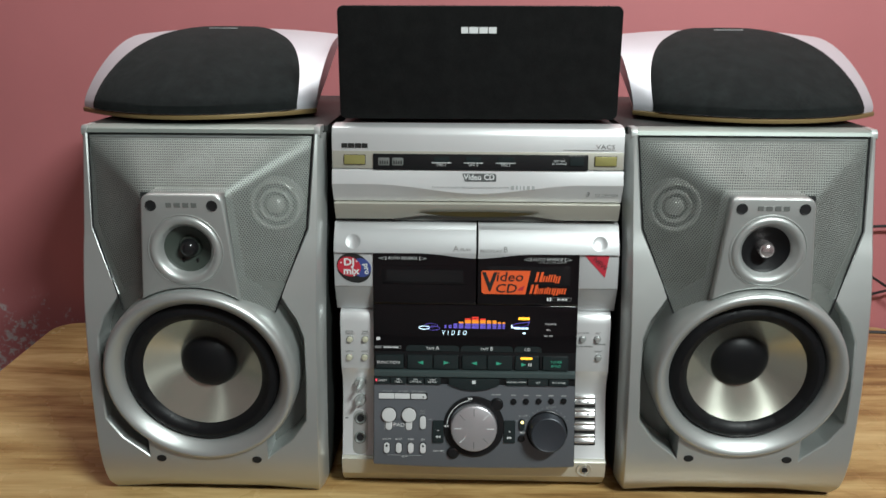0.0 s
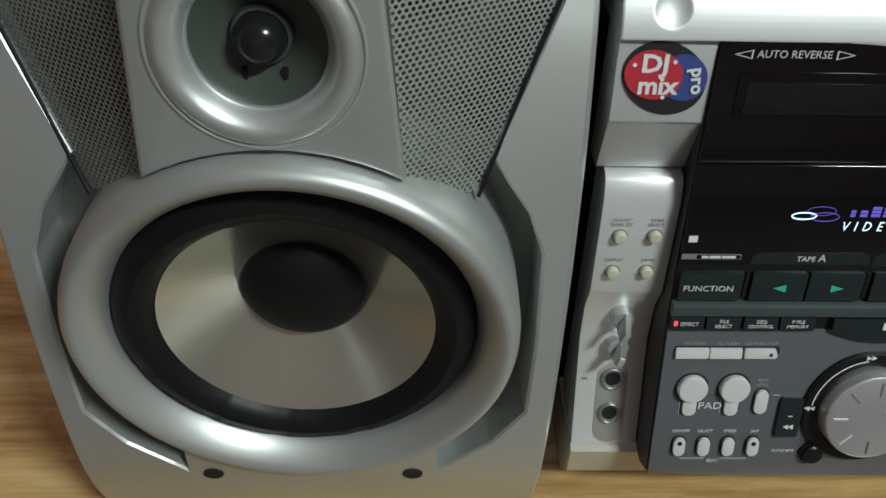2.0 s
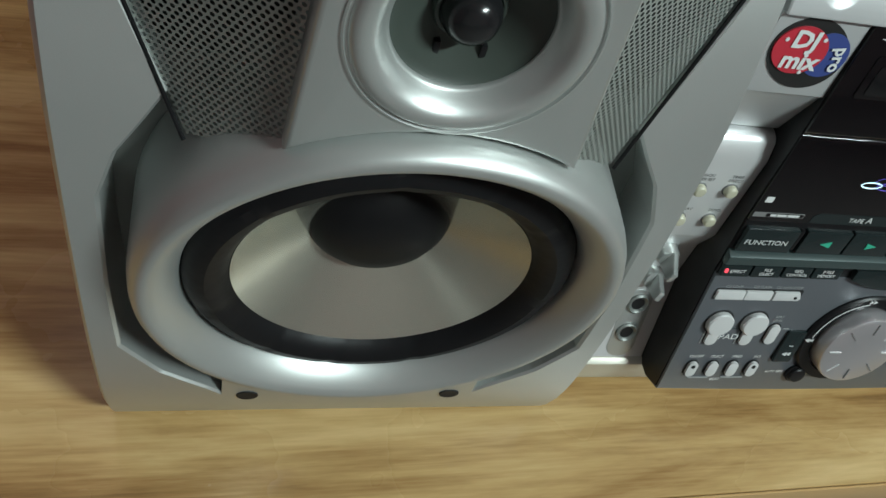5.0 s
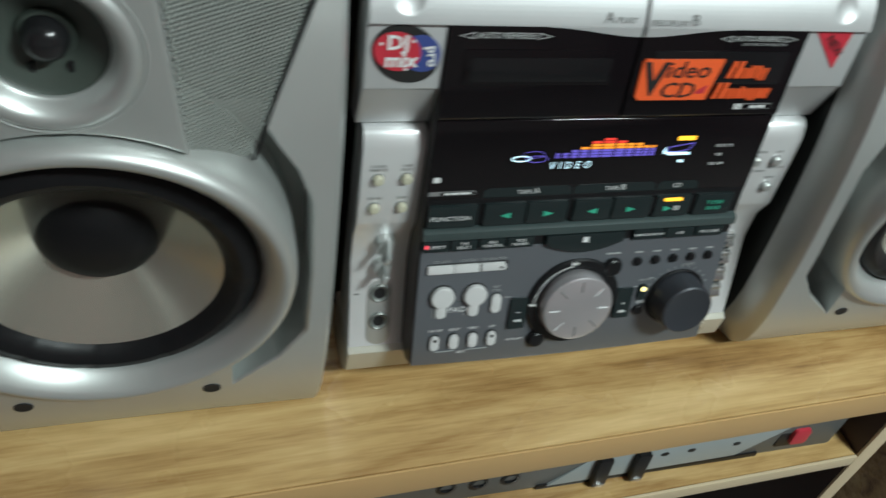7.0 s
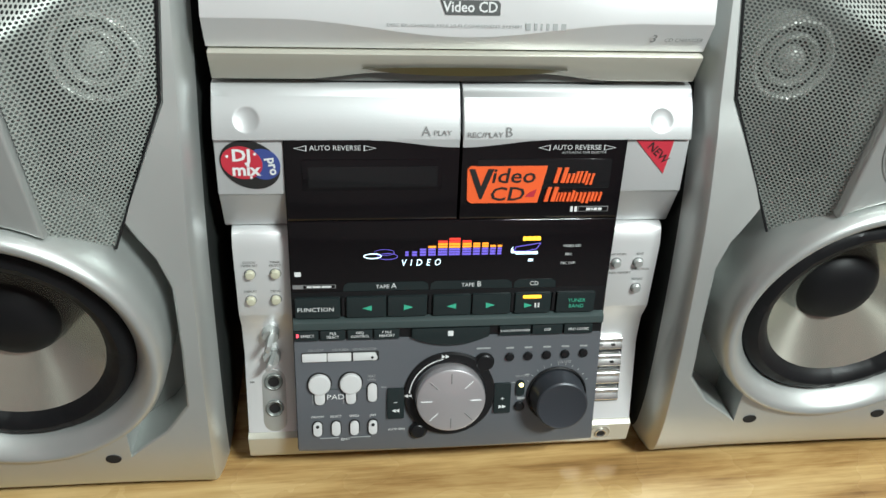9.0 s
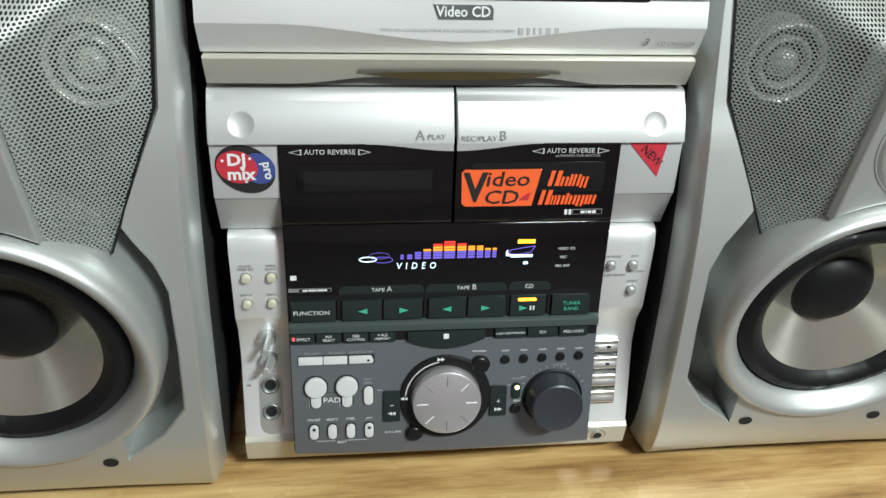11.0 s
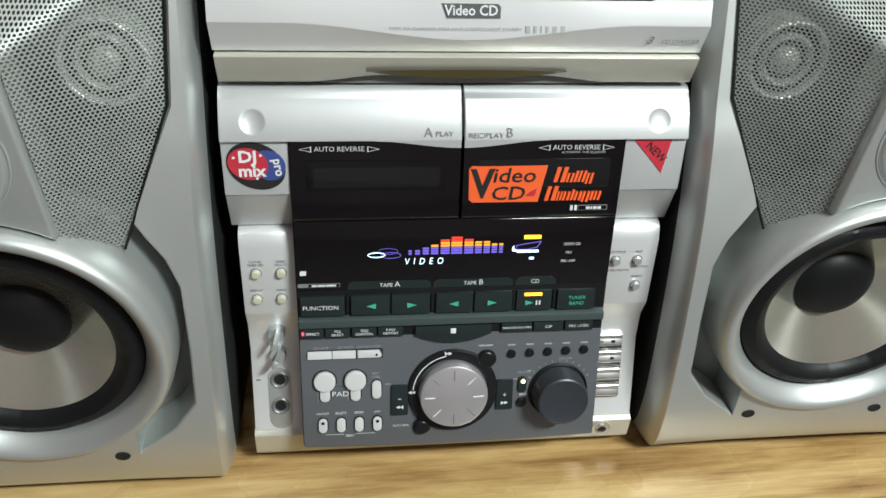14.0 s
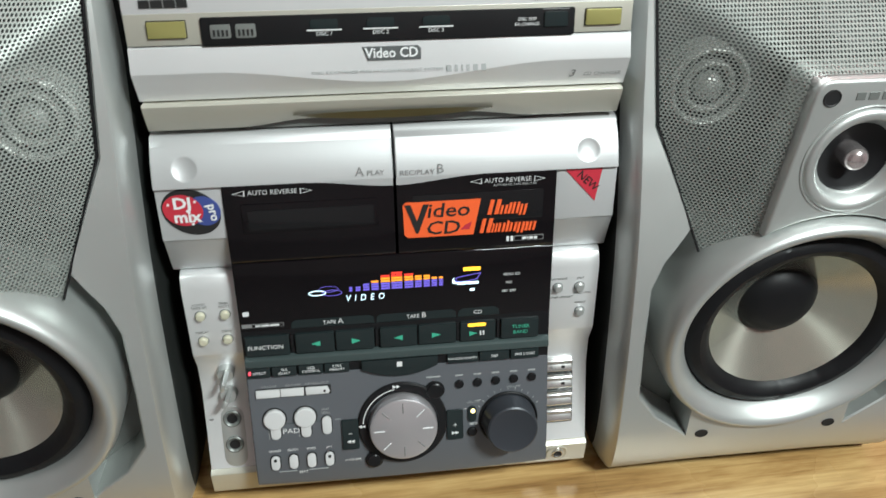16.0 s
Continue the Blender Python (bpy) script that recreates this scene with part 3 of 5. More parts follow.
def grille_mesh(cx, dx):
    """Perforated sheet folded like a hipped roof round the mid-range plate."""
    bm = bmesh.new()

    def sheet(corners, n):
        a, b, c, d = [Vector(p) for p in corners]
        rows = []
        for i in range(n + 1):
            u = i / n
            row = []
            for j in range(n + 1):
                v = j / n
                p = (a * (1 - v) + b * v) * (1 - u) + (d * (1 - v) + c * v) * u
                row.append(bm.verts.new((cx + p.x, p.y, p.z)))
            rows.append(row)
        for p, q in zip(rows, rows[1:]):
            for j in range(n):
                bm.faces.new((p[j], p[j + 1], q[j + 1], q[j]))

    tl, tr = (-0.1065, 0.0535, 0.3585), (0.1065, 0.0535, 0.3585)
    pl, pr = (dx - PLATE_TOP - 0.001, -0.0115, PLATE_Z1 + 0.001), (dx + PLATE_TOP + 0.001, -0.0115, PLATE_Z1 + 0.001)
    sheet((tl, tr, pr, pl), 6)
    for s in (-1, 1):
        t, p = (s * 0.1065, 0.0535, 0.3585), (dx + s * (PLATE_TOP + 0.001), -0.0115, PLATE_Z1 + 0.001)
        k, m, b = (s * 0.1015, 0.0295, 0.2745), (s * 0.0718, 0.0085, 0.1990), (dx + s * (PLATE_LOW + 0.0005), -0.0085, 0.2100)
        q = tuple((Vector(p) + (Vector(b) - Vector(p)) * 0.42))
        sheet((t, k, q, p), 6)
        sheet((k, m, b, q), 6)
    bmesh.ops.remove_doubles(bm, verts=bm.verts[:], dist=0.0002)
    return bm


def speaker(cx, inner, plug, note, hole_z):
    """inner: +1 where the unit stands on its +x side."""
    px = cx + inner * PLATE_DX
    sp = root("speaker", (cx, 0.15, 0), "silver speaker with steel grille, grey woofer, " + note, "speaker", "pair of floor-box speakers")
    cab = [(cx - 0.1178, 0.366), (cx + 0.1178, 0.366), (cx + 0.1168, 0.19), (cx + 0.1112, 0.001), (cx - 0.1112, 0.001), (cx - 0.1168, 0.19)]
    part("cabinet", prism_y(cab, 0.0712, BACK_Y, 0.002), VINYL, sp, "dark vinyl-wrapped box")
    part("bezel", bezel_mesh(cx), SILVER, sp)
    part("top_rail", prism_x([(0.0512, 0.3606), (0.0525, 0.3640), (0.0550, 0.3656), (0.0715, 0.3662), (0.0715, 0.355), (0.056, 0.357)], cx - 0.1085, cx + 0.1085), LIP, sp, "grey-green rail over the grille")
    for s in (-1, 1):
        part("post_cap", prism_x([(0.0510, 0.3590), (0.0520, 0.3640), (0.0545, 0.3668), (0.0720, 0.3668), (0.0720, 0.355), (0.056, 0.355)], cx + s * 0.1108 - 0.0030, cx + s * 0.1108 + 0.0030, 0.0006), SILVER, sp)
        part("flank", flank_mesh(cx, s), VINYL, sp, "dark strip behind the silver front")
    part("baffle", prism_y([(cx - 0.1, 0.045), (cx + 0.1, 0.045), (cx + 0.106, 0.27), (cx + 0.108, 0.355), (cx - 0.108, 0.355), (cx - 0.106, 0.27)], 0.052, 0.0708), GREYP, sp, "dark grey inner baffle")
    part("recess", prism_y([(cx - 0.1025, 0.046), (cx + 0.1025, 0.046), (cx + 0.1025, 0.2), (cx + 0.08, 0.214), (cx - 0.08, 0.214), (cx - 0.1025, 0.2)], 0.030, 0.0515), RECESS, sp, "grey scooped recess round the woofer")
    g = part("grille", grille_mesh(cx, px - cx), MESH, sp, "perforated grey steel grille", crease=89)
    # dark seam round the grille
    for s in (-1, 1):
        seam = [(cx + s * 0.1068, 0.0520, 0.3605), (cx + s * 0.1018, 0.0280, 0.2748), (cx + s * 0.0724, 0.0065, 0.1982)]
        part("gasket", sweep(seam, 0.0008, 6, 1), BLACK, g, "thin black gasket")
    part("gasket", sweep([(cx - 0.1075, 0.0525, 0.3598), (cx, 0.0525, 0.3598), (cx + 0.1075, 0.0525, 0.3598)], 0.0009, 6, 4), BLACK, g, "thin black gasket")
    # hidden tweeters seen through the sheet
    tx = cx + inner * 0.072
    side = part("side_tweeter", lathe(tx, 0.2955, [(0.0205, 0.0362), (0.0208, 0.0328), (0.0224, 0.0316), (0.0240, 0.0324), (0.0246, 0.0350), (0.0246, 0.0515)], 48), TWEET, sp, "round silver tweeter behind the grille", crease=60)
    part("well", lathe(tx, 0.2955, [(0.0208, 0.0368), (0.0, 0.0370)], 40), HOLE, side, "dark well of the tweeter")
    part("inner_ring", lathe(tx, 0.2955, [(0.0124, 0.0368), (0.0128, 0.0332), (0.0141, 0.0320), (0.0155, 0.0332), (0.0160, 0.0368)], 40), TWEET, side, crease=60)
    part("dome", lathe(tx, 0.2955, [(0.0088, 0.0368), (0.0080, 0.0332), (0.0045, 0.0308), (0.0, 0.0300)], 40), TWEET, side, crease=60)
    ft = Face((0.0535, 0.3585), (-0.0115, 0.3175))
    part("top_tweeter", ft.dial(cx, 0.3395, [(0.0, 0.0040), (0.003, 0.0042), (0.005, 0.0070), (0.013, 0.0075), (0.0155, 0.0045), (0.0180, 0.0045), (0.0190, 0.0080), (0.0, 0.0082)], 40), GREYP, sp, "small round tweeter behind the grille")
    # mid-range plate
    pf = Face((PY1, PLATE_Z1), (PY0, PLATE_Z0))
    tz, r = MID_Z, 0.008
    outline = []
    for i in range(13):
        x = -PLATE_LOW + 2 * PLATE_LOW * i / 12
        outline.append((x, WOOF_Z + math.sqrt((WOOF_R + 0.0006) ** 2 - x * x)))
    for s in (1, -1):
        arc = [(s * (PLATE_TOP - r + r * math.cos(radians(15 * i))), PLATE_Z1 - r + r * math.sin(radians(15 * i))) for i in range(7)]
        outline += arc if s == 1 else arc[::-1]
    mid = part("midrange_plate", pf.put(plate([(px + x, pf.up(z)) for x, z in outline], [(px, pf.up(tz), 0.0262, 64)], 0.0, 0.03, 0.0022)), SILVER, sp)
    ring = [(0.0342, 0.0004), (0.0341, -0.0006), (0.0335, -0.0008), (0.0329, 0.0004), (0.0325, 0.0004), (0.0320, -0.0009), (0.0308, -0.0020), (0.0292, -0.0024), (0.0275, -0.0022), (0.0258, -0.0012), (0.0244, 0.0006), (0.0232, 0.0026), (0.0225, 0.0040), (0.0221, 0.0046), (0.0217, 0.0050), (0.0216, 0.0068)]
    part("trim_ring", pf.dial(px, tz, ring, 72), SILVER, mid, "silver funnel ring", crease=60)
    part("cone", pf.dial(px, tz, [(0.0218, 0.0060), (0.0206, 0.0072), (0.0192, 0.0076), (0.0100, 0.0135), (0.0, 0.0140)], 56), CAP if plug else MIDCONE, mid, "black cone" if plug else "dark green-grey cone", crease=60)
    if plug:
        part("phase_plug", pf.dial(px, tz, [(0.0074, 0.0150), (0.0074, 0.0060), (0.0072, 0.0034), (0.0062, 0.0012), (0.0046, -0.0002), (0.0026, -0.0010), (0.0, -0.0013)], 40), PLUG, mid, "shiny pinkish metal phase plug")
    else:
        part("dome_ring", pf.dial(px, tz, [(0.0100, 0.0140), (0.0100, 0.0118), (0.0094, 0.0106), (0.0086, 0.0104), (0.0080, 0.0112)], 40), MIDCONE, mid, "thin ring under the dome")
        part("dome", pf.dial(px, tz, [(0.0083, 0.0130), (0.0082, 0.0090), (0.0076, 0.0064), (0.0063, 0.0042), (0.0044, 0.0027), (0.0022, 0.0020), (0.0, 0.0018)], 40), DOME, mid, "glossy black dome", crease=80)
        for s in (-1, 1):
            part("lead_tag", pf.put(box(px + s * 0.0066 - 0.0010, px + s * 0.0066 + 0.0010, 0.0098, 0.0125, pf.up(tz) - 0.0150, pf.up(tz) - 0.0105, 0.0005)), BLACK, mid)
    for s in (-1, 1):
        part("screw_hole", pf.dial(px + s * 0.0272, 0.3065, [(0.0050, 0.0003), (0.0049, -0.0006), (0.0045, -0.0007), (0.0040, -0.0003), (0.0, -0.0002)], 28), HOLE, mid, "black countersunk screw hole")
    bars(px, 0.307, [0.0050, 0.0056, 0.0054, 0.0050], 0.0042, pf, RECESS, mid, 0.0004, 0.5)
    # woofer, its rim tipped slightly downwards
    wz, R = WOOF_Z, WOOF_R
    tip = Matrix.Translation((0, 0, wz)) @ pose(0, 0, 0, WOOF_TIP, 0, 0) @ Matrix.Translation((0, 0, -wz))

    def turned(profile, n):
        bm = lathe(cx, wz, profile, n, 1.012, 1.0)
        bm.transform(tip)
        return bm

    rim = [(R, 0.040), (R, 0.004), (R - 0.0002, -0.0040), (R - 0.0009, -0.0085), (R - 0.0021, -0.0120), (R - 0.0037, -0.0140), (R - 0.0056, -0.0147), (R - 0.0076, -0.0141), (R - 0.0100, -0.0122), (R - 0.0128, -0.0092), (R - 0.0154, -0.0056), (R - 0.0170, -0.0022), (R - 0.0178, 0.0010), (R - 0.0180, 0.0050)]
    drum = part("woofer_drum", turned(rim, 96), SILVER, sp, "rounded silver woofer rim", crease=80)
    surround = turned([(R - 0.0172, 0.0010), (R - 0.0186, -0.0022), (R - 0.0215, -0.0050), (R - 0.0260, -0.0060), (R - 0.0300, -0.0044), (R - 0.0335, -0.0005), (R - 0.0352, 0.0030)], 180)
    for v in surround.verts:
        a = math.atan2(v.co.z - wz, v.co.x - cx)
        v.co.y += 0.0005 * max(0.0, math.sin(9 * a + 2.2 * math.sin(2 * a + cx * 9) + 0.6 * math.hypot(v.co.x - cx, v.co.z - wz) * 100)) ** 8
    part("surround", surround, RUBBER, drum, "black rubber surround with slight folds")
    part("cone", turned([(R - 0.0338, 0.0026), (R - 0.0346, 0.0010), (R - 0.0360, 0.0022), (0.040, 0.0140), (0.0260, 0.0235)], 96), CONE, drum, "brushed champagne-grey cone")
    part("dust_cap", turned([(0.0275, 0.0252), (0.0272, 0.0226), (0.0256, 0.0205), (0.021, 0.0165), (0.013, 0.0138), (0.0, 0.0126)], 56), CAP, drum, "black dust cap")
    for s in (-1, 1):
        part("screw_hole", lathe(cx + s * 0.0475, hole_z, [(0.0047, 0.003), (0.0046, -0.0029), (0.0043, -0.0031), (0.0036, -0.0030), (0.0, -0.0030)], 28, 1.05, 0.78), HOLE, sp, "black recessed screw hole")
    return sp


WOOF_Z, WOOF_R, WOOF_TIP, MID_Z = 0.1374, 0.0912, 5.0, 0.2648
speaker(-0.2615, 1, False, "black midrange dome", 0.0455)
RAISED, SQUEEZE = 0.0046, 0.9874
WOOF_Z, WOOF_R, MID_Z = 0.1408, 0.0900, 0.2672
right = speaker(0.2577, -1, True, "shiny metal phase plug", 0.0485)
for fx in (-0.08, 0.08):
    for fy in (0.07, 0.31):
        part("rubber_foot", box(0.2577 + fx - 0.012, 0.2577 + fx + 0.012, fy, fy + 0.02, -RAISED / SQUEEZE, 0.003, 0.0006), RUBBER, right)
right.matrix_basis = Matrix.Translation((0.2577, 0.1545, RAISED)) @ Matrix.Diagonal((1, 1, SQUEEZE, 1))


# ---- the small surround speakers lying on top ----
def satellite(cx, s):
    sat = root("satellite_speaker", (cx, 0.2, 0.37), "silver half-moon satellite speaker with black cloth on the speaker", "speaker", "pair of satellite speakers")
    W, Y1, Z0, H = 0.1210, 0.285, 0.3748, 0.0762

    def skin(u, v, lift=0.0):
        y0 = 0.072 + 0.062 * u * u
        x = u * (W + (0.006 * v if u * s > 0 else -0.011 * v))
        y = y0 + (Y1 - y0) * v
        rise = math.sin(min(1.0, v) * math.pi / 2) ** 0.75
        z = Z0 + 0.004 + (H - 0.004) * rise * (1 - 0.10 * u * u)
        nrm = Vector((0.15 * u, -0.75, 0.65)).normalized()
        p = Vector((x, y, z)) + nrm * lift
        return (cx + p.x, p.y, p.z)

    bm = bmesh.new()
    N, Mv = 40, 22
    rows = [[bm.verts.new(skin(-1 + 2 * i / N, (j / Mv) ** 1.4)) for i in range(N + 1)] for j in range(Mv + 1)]
    back = [bm.verts.new((cx + (-1 + 2 * i / N) * (W + (-0.026 if (2 * i - N) * s > 0 else -0.013)), Y1 + 0.006, Z0)) for i in range(N + 1)]
    low = [bm.verts.new((cx + (-1 + 2 * i / N) * W, 0.072 + 0.062 * (-1 + 2 * i / N) ** 2, Z0)) for i in range(N + 1)]
    allr = [low] + rows + [back]
    for p, q in zip(allr, allr[1:]):
        for i in range(N):
            bm.faces.new((p[i], p[i + 1], q[i + 1], q[i]))
    bm.faces.new([r[0] for r in allr])
    bm.faces.new([r[-1] for r in allr][::-1])
    part("shell", bm, SHELL, sat)
    # cloth front: raised D shape
    bm = bmesh.new()
    rows = []
    for j in range(25):
        v = 0.96 * (j / 24) ** 1.5
        g = 0.86 * max(0.0, 1 - (j / 24) ** 2.7) ** 0.5 + 0.002
        row = []
        for i in range(33):
            u = -1 + 2 * i / 32
            edge = min(1.0, (1 - abs(u)) / 0.05, max(0.0, (1 - j / 24)) / 0.04)
            row.append(bm.verts.new(skin(u * g, v + 0.003, 0.0006 + 0.0042 * math.sin(edge * math.pi / 2))))
        rows.append(row)
    base = [bm.verts.new((p.co.x, p.co.y - 0.0006, Z0 + 0.001)) for p in rows[0]]
    for p, q in zip([base] + rows, rows):
        for i in range(32):
            bm.faces.new((p[i], p[i + 1], q[i + 1], q[i]))
    part("cloth_front", bm, CLOTHG, sat, "charcoal-black cloth front")
    top = Vector(skin(0, 0.80, 0.0048))
    part("badge", box(top.x - 0.016, top.x + 0.016, top.y - 0.0015, top.y + 0.0015, top.z - 0.0008, top.z + 0.0006, 0.0003), INKL, sat, "small pale badge")
    ring = [(cx - W, 0.134)] + [(cx + (-1 + 2 * i / 24) * (W + 0.001), 0.070 + 0.062 * (-1 + 2 * i / 24) ** 2) for i in range(25)] + [(cx + W, 0.134), (cx + W - (0.028 if s > 0 else 0.012), Y1 + 0.004), (cx - W + (0.028 if s < 0 else 0.012), Y1 + 0.004)]
    clean = [ring[1]] + ring[2:26] + ring[27:]
    part("base_plate", slab(clean, 0.3700, 0.3746, 0.0012), GOLD, sat, "gold-brown base plate")
    for fx in (-0.07, 0.07):
        for fy in (0.13, 0.26):
            part("rubber_foot", lathe(0, 0, [(0.0, 0.0), (0.006, 0.0), (0.006, 0.0036), (0.0, 0.0036)], 16), RUBBER, sat).matrix_local = Matrix.Translation((cx + fx, fy, 0.3664)) @ pose(0, 0, 0, 90, 0, 0)
    return sat


satellite(-0.2865, 1)
satellite(0.2808, -1)

# ---- the centre speaker ----
centre = root("centre_speaker", (0, 0.14, 0.37), "black cloth-covered centre speaker box resting on the disc changer", "speaker")
part("cabinet", box(-0.130, 0.131, 0.083, 0.205, 0.3735, 0.475, 0.004), BLACK, centre)
cf = Face((0.0672, 0.477), (0.0672, 0.372))
part("cloth_front", cf.put(prism_y(rounded(0.0005, cf.up(0.4245), 0.263, 0.1035, 0.006), 0.0, 0.0155, 0.003)), CLOTH, centre, "taut black cloth grille")
bars(0.0, 0.4545, [0.0065, 0.0085, 0.0078, 0.0072], 0.0056, cf, INKW, centre, 0.0008, 0.15, "badge")
for fx in (-0.1, 0.1):
    part("rubber_foot", box(fx - 0.01, fx + 0.01, 0.10, 0.12, 0.3686, 0.3733, 0.001), RUBBER, centre)
    part("rubber_foot", box(fx - 0.01, fx + 0.01, 0.17, 0.19, 0.3686, 0.3733, 0.001), RUBBER, centre)

# ---- the disc changer ----
cd = root("disc_changer", (0, 0.2, 0.28), "silver three-disc changer deck standing on the receiver", "disc player")
part("body", box(-0.1335, 0.1335, 0.062, 0.38, 0.2785, 0.3665, 0.003), VINYL, cd, "dark grey metal case")
HW = 0.1365
FT = Face((0.0475, 0.3600), (0.0445, 0.3290))
part("top_fascia", prism_x([(0.075, 0.3685), (0.0560, 0.3683), (0.0515, 0.3668), (0.0485, 0.3630), (0.0475, 0.3600), (0.0463, 0.3470), (0.0445, 0.3290), (0.070, 0.3290)], -HW, HW, 0.0008), LITPEARL, cd)
part("lower_band", prism_x([(0.0458, 0.3455), (0.0441, 0.3293), (0.05, 0.3293), (0.05, 0.3455)], -HW + 0.0003, HW - 0.0003, 0.0003), BEIGE, cd, "champagne-tinted band")
strip = part("control_strip", FT.key(0.0028, 0.3358, 0.2010, 0.0148, 0.0016, 0.0012, 0.0004), BLACK, cd, "black control strip")
for x, w in ((-0.115, 0.0195), (0.1195, 0.0200)):
    part("button", FT.key(x, 0.3375, w + 0.001, 0.0095, 0.0006, 0.0006, 0.0002), INKB, cd, "dark button surround")
    part("button", FT.key(x, 0.3375, w, 0.0085, 0.0022, 0.0006, 0.0005), OLIVE, cd, "olive-gold push button")
bars(-0.115, 0.3505, [0.0055, 0.006, 0.006, 0.0055], 0.0042, FT, INKB, cd, 0.0005, 0.12, "badge")
lettering("VACS", 0.0058, 0.119, 0.3505, FT, INKG, cd, stretch=1.25)
bars(0.104, 0.3475, [0.048], 0.0005, FT, INKG, cd)
for x in (-0.0875, -0.0745):
    part("mark", FT.key(x, 0.3360, 0.0105, 0.0072, 0.0022, 0.001, 0.0002), RECESS, strip, "grey disc-format mark")
    bars(x, 0.3352, [0.0012, 0.0012, 0.0012, 0.0012], 0.0034, FT, INKB, strip, 0.0024, 0.3)
for i, x in enumerate((-0.0335, -0.0035, 0.0265)):
    part("button", FT.key(x, 0.3383, 0.0150, 0.0052, 0.0024, 0.002, 0.0003), KEYB, strip)
    bars(x, 0.3352, [0.0185], 0.0006, FT, INKW, strip, 0.0027)
    lettering("DISC %d" % (i + 1), 0.0030, x, 0.3332, FT, INKW, strip, 0.0019)
lettering("DISC SKIP", 0.0024, 0.0765, 0.3375, FT, INKW, strip, 0.0019)
lettering("EX-CHANGE", 0.0024, 0.0765, 0.3348, FT, INKW, strip, 0.0019)
part("button", FT.key(0.0925, 0.3372, 0.0130, 0.0080, 0.0026, 0.001, 0.0003), KEYB, strip)
bars(0.0925, 0.3425, [0.0150], 0.0005, FT, INKG, strip, 0.0019)

# middle fascia: bright upper face and darker under face that meet in a bowed crease
bm = bmesh.new()
cols = []
N = 60
for i in range(N + 1):
    x = -HW + 2 * HW * i / N
    t = min(1.0, max(0.0, (0.098 - abs(x)) / 0.098))
    t = t * t * (3 - 2 * t)
    zc = 0.3155 - 0.0085 * t
    cols.append([bm.verts.new((x, y, z)) for y, z in ((0.068, 0.3284), (0.0448, 0.3284), (0.0440, 0.3278), (0.0402, zc + 0.0006), (0.0401, zc - 0.0004), (0.0470, 0.2980), (0.0478, 0.2975), (0.068, 0.2975))])
for p, q in zip(cols, cols[1:]):
    for k in range(7):
        bm.faces.new((p[k], p[k + 1], q[k + 1], q[k]))
bm.faces.new(cols[0])
bm.faces.new(cols[-1][::-1])
part("middle_fascia", bm, LITPEARL, cd, crease=14)
FM = Face((0.0440, 0.3278), (0.0402, 0.3076))
FM2 = Face((0.0402, 0.3150), (0.0474, 0.2975))
part("logo_plate", FM.outline([(-0.0140, 0.3254), (0.0165, 0.3254), (0.0180, 0.3238), (0.0180, 0.3180), (-0.0112, 0.3180)], 0.0005), GREYP, cd, "grey format badge")
lettering("Video CD", 0.0076, 0.0020, 0.3218, FM, INKW, cd, 0.0010, stretch=0.93, bold=0.00014)
lettering("DISC EX-CHANGE MINI HI-FI COMPONENT SYSTEM", 0.0023, -0.006, 0.3125, FM, INKL, cd, 0.0009, stretch=1.36)
bars(0.0430, 0.3125, [0.0026, 0.0016, 0.0010, 0.0016, 0.0026, 0.0026], 0.0036, FM, INKL, cd, 0.0009, 0.55)
lettering("3", 0.0072, 0.1040, 0.3068, FM2, INKG, cd, 0.0014, shear=0.2, bold=0.0001)
lettering("CD CHANGER", 0.0036, 0.1215, 0.3062, FM2, INKG, cd, 0.0014, shear=0.2, stretch=0.95)

# lower tray lip with an arched mouth
bm = bmesh.new()
cols = []
for i in range(N + 1):
    x = -HW + 0.001 + 2 * (HW - 0.001) * i / N
    t = min(1.0, max(0.0, (0.088 - abs(x)) / 0.045))
    t = t * t * (3 - 2 * t)
    zb = 0.2790 + 0.0040 * t
    cols.append([bm.verts.new((x, y, z)) for y, z in ((0.072, 0.2965), (0.0440, 0.2965), (0.0430, 0.2955), (0.0436, 0.2935), (0.0490 - 0.001 * t, zb + 0.001), (0.0500, zb), (0.072, zb + 0.0005))])
for p, q in zip(cols, cols[1:]):
    for k in range(6):
        bm.faces.new((p[k], p[k + 1], q[k + 1], q[k]))
bm.faces.new(cols[0])
bm.faces.new(cols[-1][::-1])
part("tray_lip", bm, BEIGE, cd, "champagne tray lip", crease=50)
bm = bmesh.new()
top, low = [], []
for i in range(33):
    u = -1 + 2 * i / 32
    h = 0.0026 * (1 - u * u) ** 0.7
    x = 0.0025 + u * 0.057
    top.append(bm.verts.new((x, 0.0447 + 0.0005 * u * u, 0.2868 + h * 0.5)))
    low.append(bm.verts.new((x, 0.0470, 0.2868 - h * 1.6 - 0.0003)))
for i in range(32):
    bm.faces.new((top[i], top[i + 1], low[i + 1], low[i]))
part("disc_slot", bm, surface("slot_brown", (0.11, 0.085, 0.03), 0.3, 0.4, 500, 0.02), cd, "dark gold disc slot")
# added grey box for the shade under the arched mouth, no real part
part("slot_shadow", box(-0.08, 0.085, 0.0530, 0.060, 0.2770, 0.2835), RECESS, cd)

